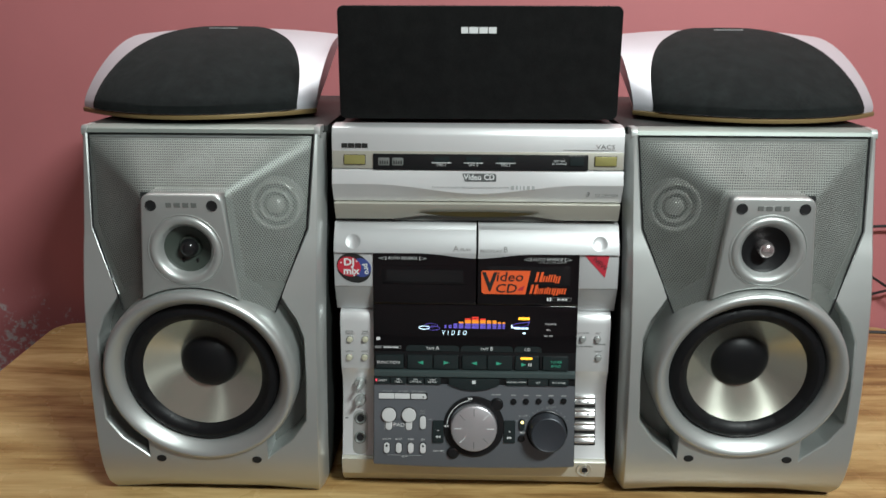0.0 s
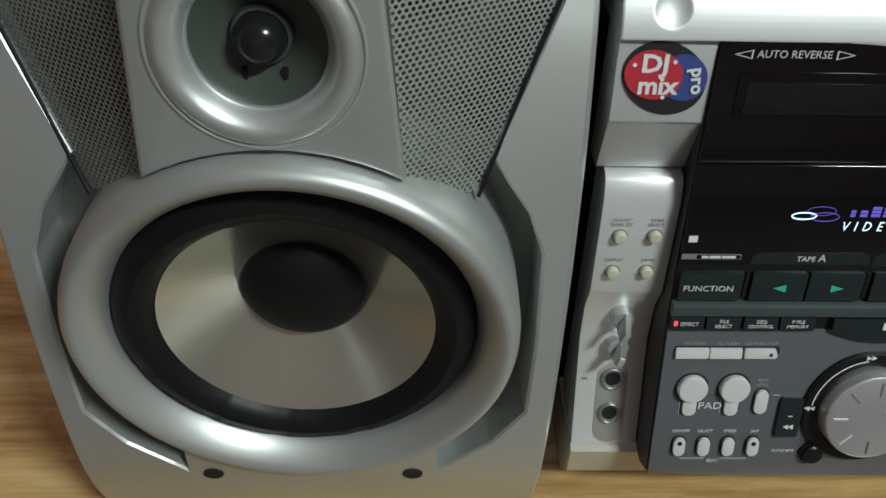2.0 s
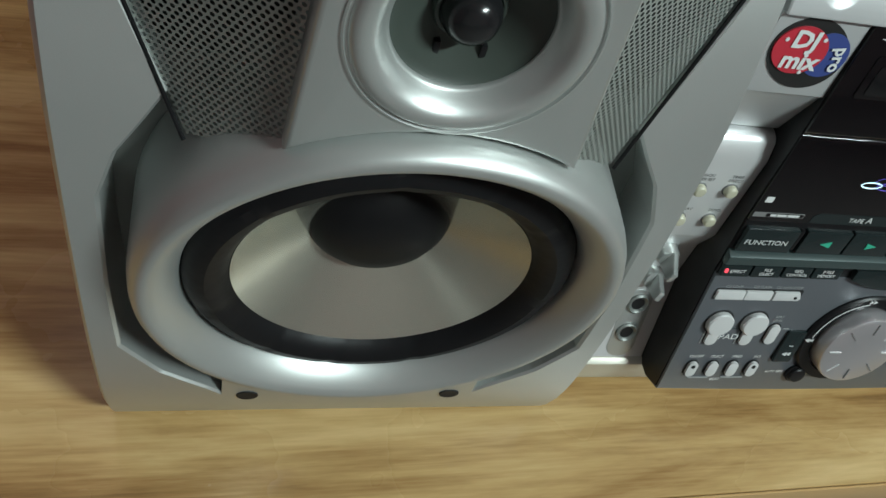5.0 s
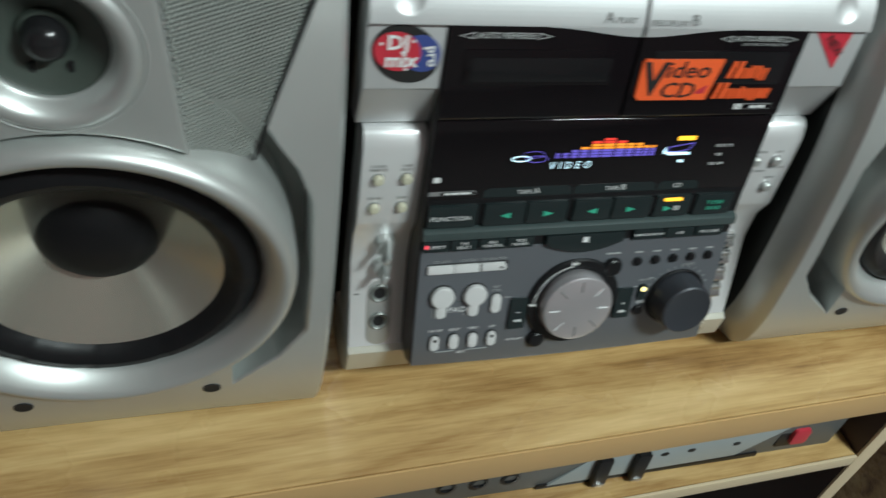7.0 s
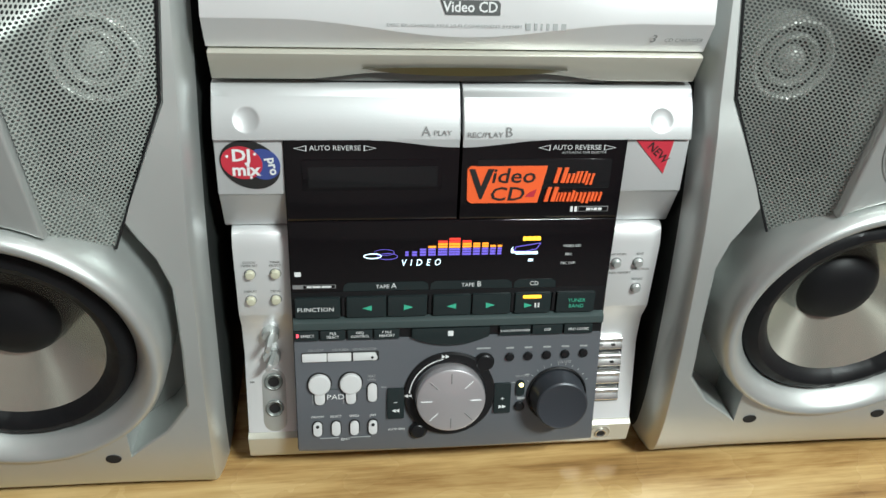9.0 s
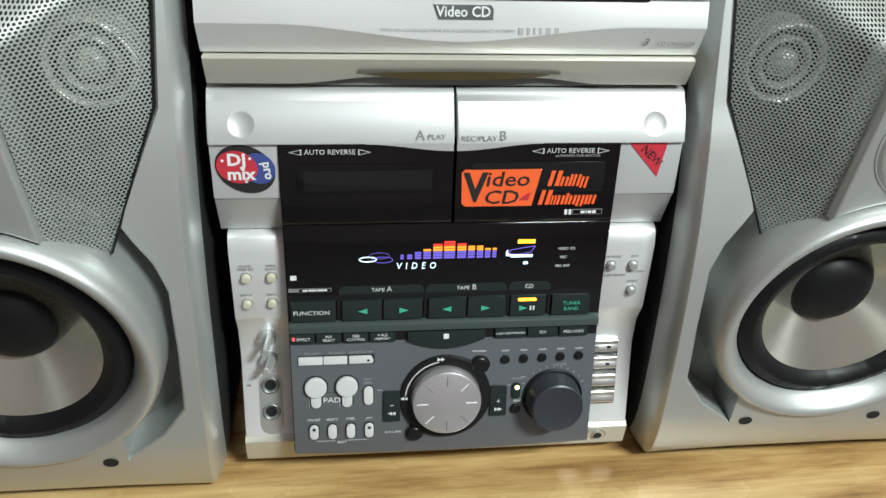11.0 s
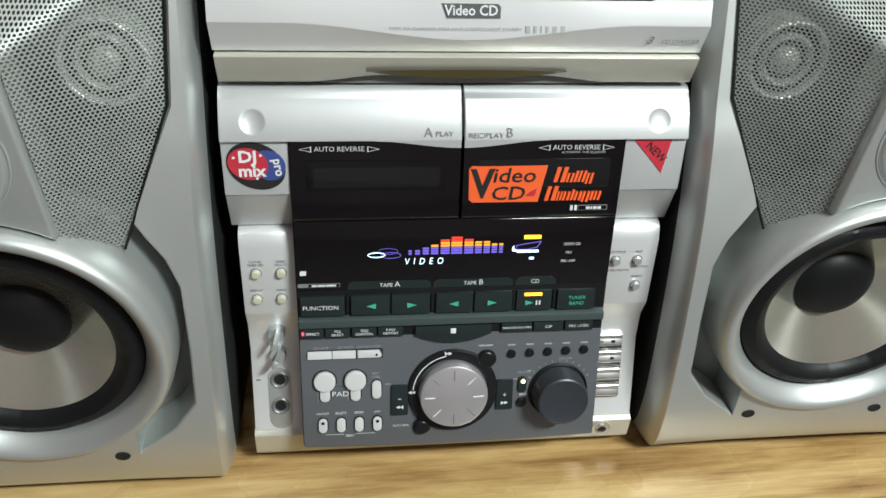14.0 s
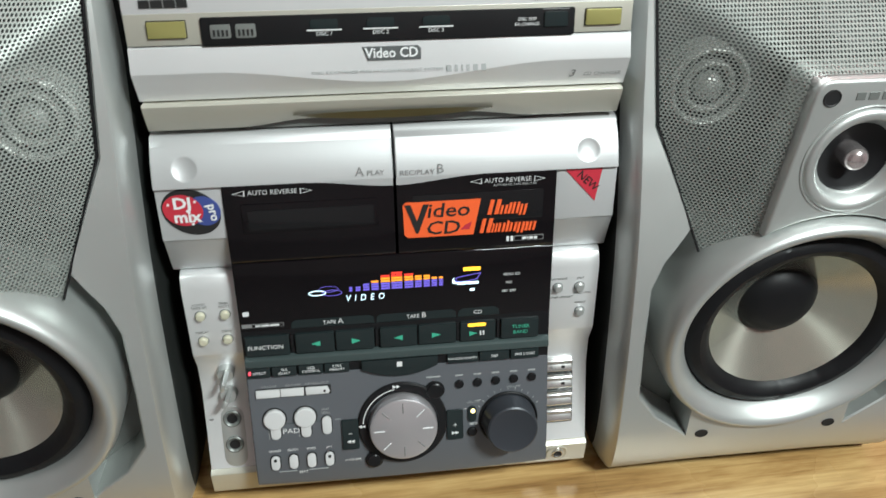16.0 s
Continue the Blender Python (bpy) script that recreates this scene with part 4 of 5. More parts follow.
# ---- the receiver with its two cassette decks ----
rx = root("receiver", (0, 0.2, 0), "silver hi-fi receiver with twin cassette decks, display lit", "stereo receiver")
part("body", box(-0.1305, 0.1305, 0.060, 0.39, 0.004, 0.2745, 0.003), VINYL, rx, "dark grey metal case")
for fx in (-0.11, 0.11):
    for fy in (0.1, 0.34):
        part("foot", box(fx - 0.012, fx + 0.012, fy - 0.012, fy + 0.012, 0.0, 0.0045, 0.001), RUBBER, rx)


def door_mesh(profile, xa, xb, cx, cz, radius, depth):
    """A band pushed along x with a round hollow for the finger."""
    path = []
    for (y0, z0), (y1, z1) in zip(profile, profile[1:]):
        n = max(1, int(abs(z1 - z0) / 0.0005))
        path += [(y0 + (y1 - y0) * k / n, z0 + (z1 - z0) * k / n) for k in range(n)]
    path.append(profile[-1])
    near = [cx + radius * (-1.1 + 2.2 * i / 24) for i in range(25)]
    xs = sorted([xa, xa + 0.0006, xb - 0.0006, xb] + [x for x in near if xa < x < xb])
    bm = bmesh.new()
    cols = []
    for x in xs:
        col = []
        for y, z in path:
            d = math.hypot(x - cx, (z - cz) * 1.1) / radius
            push = depth * (1 - d * d) ** 0.9 if d < 1 and y < 0.05 else 0.0
            col.append(bm.verts.new((x, y + push + (0.0005 if x in (xa, xb) and y < 0.05 else 0), z)))
        cols.append(col)
    for p, q in zip(cols, cols[1:]):
        for k in range(len(path) - 1):
            bm.faces.new((p[k], p[k + 1], q[k + 1], q[k]))
    bm.faces.new(cols[0])
    bm.faces.new(cols[-1][::-1])
    return bm


FD = Face((0.0425, 0.2640), (0.0372, 0.2510))
CURVE = [((1 - t) ** 2 * 0.0520 + 2 * t * (1 - t) * 0.0412 + t * t * 0.0364, (1 - t) ** 2 * 0.2744 + 2 * t * (1 - t) * 0.2650 + t * t * 0.2488) for t in (k / 14 for k in range(15))]
PROF = [(0.075, 0.2754), (0.0560, 0.2754), (0.0540, 0.2752)] + CURVE + [(0.0364, 0.2486), (0.075, 0.2486)]
for s, word in ((-1, "a"), (1, "b")):
    xa, xb = (-0.1368, 0.0003) if s < 0 else (0.0020, 0.1368)
    d = part("cassette_door", door_mesh(PROF, xa, xb, s * 0.1182, 0.2588, 0.0070, 0.0016), PEARL, rx)
    # drooping tongue under the band, towards the middle
    xs = [(-0.050 + 0.050 * i / 10) if s < 0 else (0.052 - 0.050 * i / 10) for i in range(11)]
    drop = [0.2484 - 0.0042 * (3 * (i / 10) ** 2 - 2 * (i / 10) ** 3) for i in range(11)]
    poly = [(x, 0.2486) for x in xs] + [(x, z - 0.0001) for x, z in reversed(list(zip(xs, drop)))]
    part("door_tongue", Face((0.0372, 0.2484), (0.0318, 0.2005)).outline(poly, 0.0009, 0.002), PEARL, d)
    side = [(0.0600, 0.2488), (0.0388, 0.2488), (0.0360, 0.2165), (0.0358, 0.2150), (0.0370, 0.2140), (0.0452, 0.1892), (0.0467, 0.1880), (0.0600, 0.1880)]
    xs0, xs1 = (-0.1368, -0.0990) if s < 0 else (0.0990, 0.1368)
    part("side_block", prism_x(side, xs0, xs1, 0.0007), PEARL, d)
    # smoked window of each deck
    wa, wb = (-0.0986, 0.0003) if s < 0 else (0.0020, 0.0986)
    w = part("cassette_window", prism_x([(0.060, 0.2484), (0.0372, 0.2484), (0.0318, 0.2005), (0.0326, 0.1985), (0.060, 0.1985)], wa, wb, 0.0003), GLASS, rx, "smoked black cassette window")
FW = Face((0.0372, 0.2484), (0.0318, 0.2005))
FB = Face((0.0388, 0.2488), (0.0360, 0.2165))
part("tape_lens", FW.key(-0.0495, 0.2275, 0.0800, 0.0185, 0.0006, 0.0015, 0.0003), GLASS, rx)
part("tape_lens", FW.key(-0.0490, 0.2265, 0.0740, 0.0125, 0.0010, 0.001, 0.0002), LENS, rx, "grey tape viewing pane")
part("tape_lens", FW.key(0.0510, 0.2275, 0.0800, 0.0185, 0.0006, 0.0015, 0.0003), LENS, rx, "grey tape viewing pane")
lettering("A", 0.0078, -0.0192, 0.2530, FD, INKG, rx, 0.0008)
lettering("PLAY", 0.0040, -0.0098, 0.2522, FD, INKG, rx, 0.0008, stretch=1.15)
lettering("REC/PLAY", 0.0040, 0.0145, 0.2512, FD, INKG, rx, 0.0008, stretch=1.2)
lettering("B", 0.0078, 0.0282, 0.2525, FD, INKG, rx, 0.0008)


def arrow_out(cx, cz, s, w, h, face, material, parent, out=0.0004):
    """Hollow arrow head."""
    t = 0.0003
    o = [(cx - s * w / 2, cz - h / 2), (cx + s * w / 2, cz), (cx - s * w / 2, cz + h / 2)]
    c = (sum(p[0] for p in o) / 3, sum(p[1] for p in o) / 3)
    i = [(c[0] + (x - c[0]) * 0.74, c[1] + (z - c[1]) * 0.74) for x, z in o]
    bm = bmesh.new()
    a = [bm.verts.new((x, -out, face.up(z))) for x, z in o]
    b = [bm.verts.new((x, -out, face.up(z))) for x, z in i]
    for k in range(3):
        bm.faces.new((a[k], a[(k + 1) % 3], b[(k + 1) % 3], b[k]))
    return part("print", face.put(bm), material, parent, smooth=False)


def triangle(cx, cz, s, w, h, face, material, parent, out):
    return part("print", face.outline([(cx - s * w / 2, cz - h / 2), (cx + s * w / 2, cz), (cx - s * w / 2, cz + h / 2)], out), material, parent, smooth=False)


for x0 in (-0.0702, 0.0690):
    lettering("AUTO REVERSE", 0.0042, x0, 0.2436, FW, INKM, rx, stretch=1.0)
    arrow_out(x0 - 0.0196, 0.2436, -1, 0.0074, 0.0036, FW, INKM, rx)
    arrow_out(x0 + 0.0196, 0.2436, 1, 0.0074, 0.0036, FW, INKM, rx)
lettering("AUTOMATIC TAPE SELECTOR", 0.0020, 0.0735, 0.2406, FW, INKL, rx)

# stickers
vs = part("video_sticker", FW.outline([(0.0068, 0.2325), (0.0525, 0.2328), (0.0480, 0.2098), (0.0080, 0.2098), (0.0058, 0.2116), (0.0052, 0.2308)], 0.0013), ORANGE, rx, "orange sticker with black lettering")
lettering("V", 0.0250, 0.0136, 0.2210, FW, INKB, rx, 0.0016, stretch=0.84, shear=0.0, bold=0.0008)
lettering("ideo", 0.0130, 0.0325, 0.2266, FW, INKB, rx, 0.0016, stretch=1.16, shear=0.12, bold=0.0001)
lettering("CD", 0.0122, 0.0292, 0.2152, FW, INKB, rx, 0.0016, stretch=1.2, shear=0.12, bold=0.0001)
part("video_mark", FW.outline([(0.0400, 0.2136), (0.0455, 0.2136), (0.0470, 0.2185), (0.0430, 0.2165)], 0.0016), RED, rx, "small dark-orange emblem")


def blocks(x, base, sizes, face, material, parent, out):
    """A word mark as a row of slanted blocks: (width, height, drop)."""
    sl = 0.22
    for w, h, d in sizes:
        z0, z1 = base - d, base + h
        for xa, xb in ((x, x + 0.36 * w), (x + 0.62 * w, x + w)) if w > 0.002 else ((x, x + w),):
            part("mark", face.outline([(xa + sl * (z0 - base), z0), (xb + sl * (z0 - base), z0), (xb + sl * (z1 - base), z1), (xa + sl * (z1 - base), z1)], out), material, parent, smooth=False)
        x += w + 0.0007


blocks(0.0565, 0.2222, [(0.0068, 0.0094, 0.0), (0.0042, 0.0056, 0.0), (0.0016, 0.0070, 0.0), (0.0042, 0.0070, 0.0), (0.0040, 0.0056, 0.0012)], FW, ORANGE, rx, 0.0014)
blocks(0.0518, 0.2104, [(0.0066, 0.0090, 0.0), (0.0030, 0.0054, 0.0), (0.0042, 0.0054, 0.0), (0.0016, 0.0066, 0.0), (0.0042, 0.0054, 0.0), (0.0042, 0.0054, 0.0012), (0.0016, 0.0054, 0.0), (0.0040, 0.0054, 0.0)], FW, ORANGE, rx, 0.0014)
part("print", FW.key(0.0830, 0.2050, 0.0185, 0.0034, 0.0003, 0.0003, 0.0), INKG, rx)
part("print", FW.key(0.0830, 0.2050, 0.0177, 0.0026, 0.0005, 0.0003, 0.0), GLASS, rx)
bars(0.0835, 0.2050, [0.0026, 0.0008, 0.0022, 0.0022], 0.0016, FW, INKW, rx, 0.0008)
bars(0.0710, 0.2050, [0.0016, 0.0016], 0.0032, FW, INKW, rx, 0.0006, 0.3)


def ellipse(cx, cz, a, b, turn, n=40):
    c, s = math.cos(radians(turn)), math.sin(radians(turn))
    return [(cx + a * math.cos(t) * c - b * math.sin(t) * s, cz + a * math.cos(t) * s + b * math.sin(t) * c) for t in (2 * math.pi * i / n for i in range(n))]


part("mix_sticker", FB.outline(ellipse(-0.1178, 0.2330, 0.0172, 0.0138, -27), 0.0005), INKB, rx, "oval black sticker with red and blue fields")
part("mix_field", FB.outline(ellipse(-0.1105, 0.2335, 0.0098, 0.0088, -40), 0.0008), BLUE, rx, "blue field")
part("mix_field", FB.outline(ellipse(-0.1222, 0.2345, 0.0115, 0.0095, -18), 0.0011), RED, rx, "red field")
lettering("DJ", 0.0098, -0.1222, 0.2388, FB, INKW, rx, 0.0014, stretch=1.1, bold=0.0003)
lettering("mix", 0.0098, -0.1202, 0.2302, FB, INKW, rx, 0.0014, stretch=1.05, bold=0.0003)
for x, z in ((-0.1300, 0.2385), (-0.1148, 0.2398), (-0.1175, 0.2258)):
    part("print", FB.outline(ellipse(x, z, 0.0008, 0.0008, 0, 12), 0.0014), INKW, rx)
lettering("pro", 0.0074, -0.1052, 0.2325, FB, INKW, rx, 0.0014, turn=-82, bold=0.0002)
part("new_sticker", FB.outline([(0.1040, 0.2478), (0.1275, 0.2478), (0.1240, 0.2262)], 0.0005), RED, rx, "red triangular sticker")
lettering("NEW", 0.0070, 0.1188, 0.2395, FB, INKB, rx, 0.0009, turn=-42)

# display glass
CW = 0.0986
part("display_window", prism_x([(0.060, 0.1982), (0.0330, 0.1982), (0.0322, 0.1974), (0.0265, 0.1512), (0.060, 0.1512)], -CW, CW, 0.0005), GLASS, rx, "smoked black display window")
FG = Face((0.0322, 0.1974), (0.0265, 0.1512))
COLUMNS = ((-0.0288, 0.0020, 2), (-0.0242, 0.0030, 2), (-0.0191, 0.0038, 3), (-0.0136, 0.0045, 4), (-0.0071, 0.0056, 6), (0.0001, 0.0068, 7), (0.0076, 0.0055, 6), (0.0136, 0.0042, 5), (0.0189, 0.0039, 5), (0.0237, 0.0034, 4), (0.0279, 0.0025, 4))
for x, w, n in COLUMNS:
    bar = part("level_bar", FG.key(x, 0.1756, w, 0.0013, 0.0002, 0.0001, 0.0), G_BLUE, rx, "violet, orange and red display bar", smooth=False)
    for k in range(1, n):
        part("segment", FG.key(x, 0.1756 + 0.0017 * k, w, 0.0013, 0.0002, 0.0001, 0.0), G_BLUE if k < 3 else G_ORANGE if k < 5 else G_RED, bar, smooth=False)
lettering("VIDEO", 0.0063, -0.0202, 0.1702, FG, G_WHITE, rx, 0.0002, shear=0.16, stretch=0.82, spacing=1.9, bold=-0.00003)


def loop(cx, cz, a, b, t, material, label):
    bm = bmesh.new()
    o, i = ellipse(cx, cz, a, b, 0), ellipse(cx, cz, a - t, b - t, 0)
    va = [bm.verts.new((x, -0.0002, FG.up(z))) for x, z in o]
    vb = [bm.verts.new((x, -0.0002, FG.up(z))) for x, z in i]
    for k in range(len(o)):
        j = (k + 1) % len(o)
        bm.faces.new((va[k], va[j], vb[j], vb[k]))
    return part("disc_symbol", FG.put(bm), material, rx, label, smooth=False)


loop(-0.0495, 0.1752, 0.0055, 0.0019, 0.0007, G_WHITE, "lit disc symbol")
loop(-0.0405, 0.1748, 0.0062, 0.0022, 0.0004, G_BLUE, "violet disc symbol")
loop(-0.0425, 0.1775, 0.0062, 0.0022, 0.0003, G_BLUE, "violet disc symbol")
part("volume_symbol", FG.outline([(0.0352, 0.1758), (0.0350, 0.1782), (0.0362, 0.1800), (0.0362, 0.1786), (0.0366, 0.1770), (0.0400, 0.1762), (0.0400, 0.1754)], 0.0002), G_WHITE, rx, smooth=False)
VOL = [(0.0372, 0.1770), (0.0378, 0.1797), (0.0440, 0.1808), (0.0532, 0.1822), (0.0508, 0.1782), (0.0440, 0.1768)]
for (xa, za), (xb, zb) in zip(VOL, VOL[1:] + VOL[:1]):
    px, pz = zb - za, xa - xb
    k = 0.00022 / math.hypot(px, pz)
    part("volume_line", FG.outline([(xa + px * k, za + pz * k), (xb + px * k, zb + pz * k), (xb - px * k, zb - pz * k), (xa - px * k, za - pz * k)], 0.0002), G_BLUE, rx, smooth=False)
bars(0.0475, 0.1853, [0.0020, 0.0030, 0.0024, 0.0026], 0.0026, FG, G_AMBER, rx, 0.0002, 0.1)
bars(0.0450, 0.1756, [0.0060, 0.0035, 0.0035], 0.0018, FG, G_WHITE, rx, 0.0002, 0.2)
bars(0.0478, 0.1707, [0.0030], 0.0016, FG, G_WHITE, rx, 0.0002)
for word, z, x in (("VIDEO CD", 0.1800, 0.0730), ("PBC", 0.1742, 0.0715), ("PBC OFF", 0.1682, 0.0715)):
    lettering(word, 0.0024, x, z, FG, INKW, rx)
part("mark", FG.key(-0.0945, 0.1638, 0.0038, 0.0030, 0.0003, 0.0002, 0.0), INKW, rx)
part("print", FG.key(-0.0850, 0.1552, 0.0260, 0.0026, 0.0002, 0.0003, 0.0), INKG, rx)
part("print", FG.key(-0.0820, 0.1552, 0.0190, 0.0018, 0.0004, 0.0003, 0.0), GLASS, rx)
bars(-0.0820, 0.1552, [0.003, 0.005, 0.006], 0.0012, FG, INKW, rx, 0.0005)

# key rows
FK = Face((0.0262, 0.1512), (0.0238, 0.1330))
part("key_bed", prism_x([(0.060, 0.1510), (0.0268, 0.1510), (0.0248, 0.1330), (0.0232, 0.1262), (0.060, 0.1262)], -CW, CW, 0.0003), BLACK, rx)
S = 0.000353
for a, b, z in ((521, 601, 0.1412), (610, 681, 0.1412), (682, 753, 0.1412), (762, 831, 0.1412), (832, 903, 0.1412), (909, 976, 0.1412), (985, 1057, 0.1412)):
    part("function_key", FK.key(((a + b) / 2 - 797) * S, z, (b - a) * S - 0.0006, 0.0138, 0.0020, 0.0008, 0.0006), KEYB, rx)
for a in (605, 757, 905.5, 980.5):
    part("key_spacer", FK.key((a - 797) * S, 0.1415, 0.0019, 0.0125, 0.0012, 0.0006, 0.0004), BLACK, rx)
lettering("FUNCTION", 0.0040, -0.0845, 0.1405, FK, INKW, rx, 0.0024, stretch=1.1)
for x, s in ((-0.0530, -1), (-0.0275, 1), (-0.0005, -1), (0.0240, 1)):
    triangle(x, 0.1408, s, 0.0056, 0.0036, FK, TEAL, rx, 0.0024)
triangle(0.0482, 0.1400, 1, 0.0050, 0.0034, FK, TEAL, rx, 0.0024)
bars(0.0540, 0.1400, [0.0010, 0.0010], 0.0030, FK, INKW, rx, 0.0024, 0.35)
part("lamp", FK.key(0.0505, 0.1462, 0.0118, 0.0021, 0.0026, 0.0009, 0.0002), G_AMBER, rx, "glowing amber bar")
lettering("TUNER", 0.0036, 0.0795, 0.1428, FK, TEAL, rx, 0.0024)
lettering("BAND", 0.0036, 0.0795, 0.1388, FK, TEAL, rx, 0.0024)
for word, big, x in (("TAPE", "A", -0.0435), ("TAPE", "B", 0.0095)):
    lettering(word, 0.0036, x, 0.1543, FG, INKW, rx)
    lettering(big, 0.0052, x + 0.0070, 0.1547, FG, INKW, rx)
lettering("CD", 0.0040, 0.0515, 0.1543, FG, INKW, rx)
for xa, xb in ((-0.0675, -0.0150), (-0.0140, 0.0375), (0.0385, 0.0655)):
    part("key_tab", FG.outline([(xa, 0.1516), (xb, 0.1516), (xb - 0.0004, 0.1556), (xb - 0.0030, 0.1574), (xa + 0.0030, 0.1574), (xa + 0.0004, 0.1556)], 0.00015, 0.001), KEYB, rx)
part("ledge", prism_x([(0.050, 0.1334), (0.0240, 0.1334), (0.0205, 0.1318), (0.0196, 0.1272), (0.0215, 0.1258), (0.050, 0.1258)], -CW, CW, 0.0005), SLATE, rx, "slate-green ledge")
FR = Face((0.0215, 0.1258), (0.0200, 0.1190))
part("lower_key_bed", prism_x([(0.050, 0.1257), (0.0222, 0.1257), (0.0210, 0.1185), (0.050, 0.1185)], -CW, CW, 0.0003), BLACK, rx)
for word, a, b in (("EFFECT", 524, 566), ("FILE\nSELECT", 568, 612), ("GEQ\nCONTROL", 615, 659), ("P FILE\nMEMORY", 661, 706), ("KARAOKE PON/MPX", 883, 940), ("DSP", 942, 998), ("PRO LOGIC", 1000, 1053)):
    cx = ((a + b) / 2 - 797) * S * 1.02
    part("small_key", FR.key(cx, 0.1226, (b - a) * S, 0.0066, 0.0016, 0.0006, 0.0004), KEYB, rx)
    if "\n" in word:
        lettering(word.split("\n")[0], 0.0024, cx, 0.1240, FR, INKW, rx, 0.0019)
        lettering(word.split("\n")[1], 0.0024, cx, 0.1216, FR, INKW, rx, 0.0019)
    else:
        lettering(word, 0.0021 if "KARAOKE" in word else 0.0026, cx + (0.0006 if a == 524 else 0), 0.1226, FR, INKW, rx, 0.0019)
part("led", FR.key(-0.0963, 0.1230, 0.0016, 0.0024, 0.0022, 0.0006, 0.0002), G_PINK, rx, "tiny glowing red lamp")
arc = [(-0.0250 + 0.0495 * i / 16, 0.1196 - 0.0058 * (1 - (2 * i / 16 - 1) ** 2)) for i in range(17)]
part("stop_key", FR.outline(arc + [(0.0245, 0.1256), (-0.0250, 0.1256)], 0.0022, 0.004, 0.0004), KEYB, rx)
part("print", FR.key(-0.0005, 0.1222, 0.0034, 0.0034, 0.0025, 0.0002, 0.0), INKW, rx)

# charcoal control panel
PT, PB = (0.0205, 0.1188), (0.0010, 0.0415)
FP = Face(PT, PB)
bm = bmesh.new()
cols = []
for i in range(41):
    x = -CW + 2 * CW * i / 40
    bow = 0.0026 * (1 - (x / CW) ** 2)
    cols.append([bm.verts.new((x, y, z)) for y, z in ((0.050, 0.1188), (PT[0], 0.1188), (0.0110, 0.0810), (PB[0] + 0.0006, 0.0425 - bow), (PB[0] + 0.0010, 0.0405 - bow), (0.0120, 0.0350 - bow * 0.5), (0.050, 0.0345))])
for p, q in zip(cols, cols[1:]):
    for k in range(6):
        bm.faces.new((p[k], p[k + 1], q[k + 1], q[k]))
bm.faces.new(cols[0])
bm.faces.new(cols[-1][::-1])
part("control_panel", bm, CHAR, rx, "charcoal control panel")
part("console_cheek", prism_x([(0.05, 0.2480), (0.0385, 0.2480), (0.0280, 0.1512), (0.0225, 0.1188), (0.0030, 0.0415), (0.013, 0.0352), (0.05, 0.0350)], -CW - 0.0006, -CW + 0.002, 0.0), BLACK, rx)
part("console_cheek", prism_x([(0.05, 0.2480), (0.0385, 0.2480), (0.0280, 0.1512), (0.0225, 0.1188), (0.0030, 0.0415), (0.013, 0.0352), (0.05, 0.0350)], CW - 0.002, CW + 0.0006, 0.0), BLACK, rx)
S2 = 0.000366
for a, b in ((540, 582), (583, 624)):
    part("effect_key", FP.key(((a + b) / 2 - 797) * S2, 0.1072, (b - a) * S2, 0.0052, 0.0018, 0.0006, 0.0005), WHITEK, rx, "pale push key")
part("effect_key", FP.outline([(-0.0622, 0.1047), (-0.0475, 0.1047), (-0.0466, 0.1062), (-0.0482, 0.1097), (-0.0622, 0.1097)], 0.0018, 0.002, 0.0005), WHITEK, rx, "pale push key with a slanted end")
part("key_surround", FP.key(-0.0700, 0.1072, 0.0485, 0.0066, 0.0004, 0.001, 0.0002), INKB, rx)
part("key_lamp", FP.dial(-0.0500, 0.1068, [(0.0009, -0.0016), (0.0008, -0.0021), (0.0, -0.0022)], 12), INKB, rx)
for word, x in (("CD LOOP", -0.0855), ("CD FLASH", -0.0700), ("CD NON-STOP", -0.0548)):
    lettering(word, 0.0022, x, 0.1118, FP, INKL, rx, 0.0003)
for i, x in enumerate((-0.0838, -0.0640)):
    part("pad_surround", FP.dial(x, 0.0890, [(0.0080, 0.0), (0.0079, -0.0004), (0.0, -0.0004)], 32), INKB, rx)
    part("pad_surround", FP.key(x, 0.0808, 0.0082, 0.0130, 0.0004, 0.0035, 0.0), INKB, rx)
    part("pad_stem", FP.key(x, 0.0803, 0.0066, 0.0115, 0.0016, 0.0030, 0.0005), WHITEK, rx, "pale stem of the pad")
    part("pad_button", FP.dial(x, 0.0890, [(0.0070, 0.001), (0.0070, -0.0026), (0.0064, -0.0033), (0.0, -0.0036)], 36), WHITEK, rx, "round pale pad button")
lettering("PAD", 0.0052, -0.0738, 0.0792, FP, INKW, rx, 0.0003, stretch=1.15)
part("level_key", FP.key(-0.0502, 0.0820, 0.0074, 0.0138, 0.0004, 0.0037, 0.0), INKB, rx)
part("level_key", FP.key(-0.0502, 0.0820, 0.0060, 0.0124, 0.0018, 0.0030, 0.0006), WHITEK, rx, "pale oval key")
lettering("BEAT", 0.0022, -0.0505, 0.0930, FP, INKL, rx, 0.0003)
lettering("LEVEL", 0.0022, -0.0505, 0.0906, FP, INKL, rx, 0.0003)
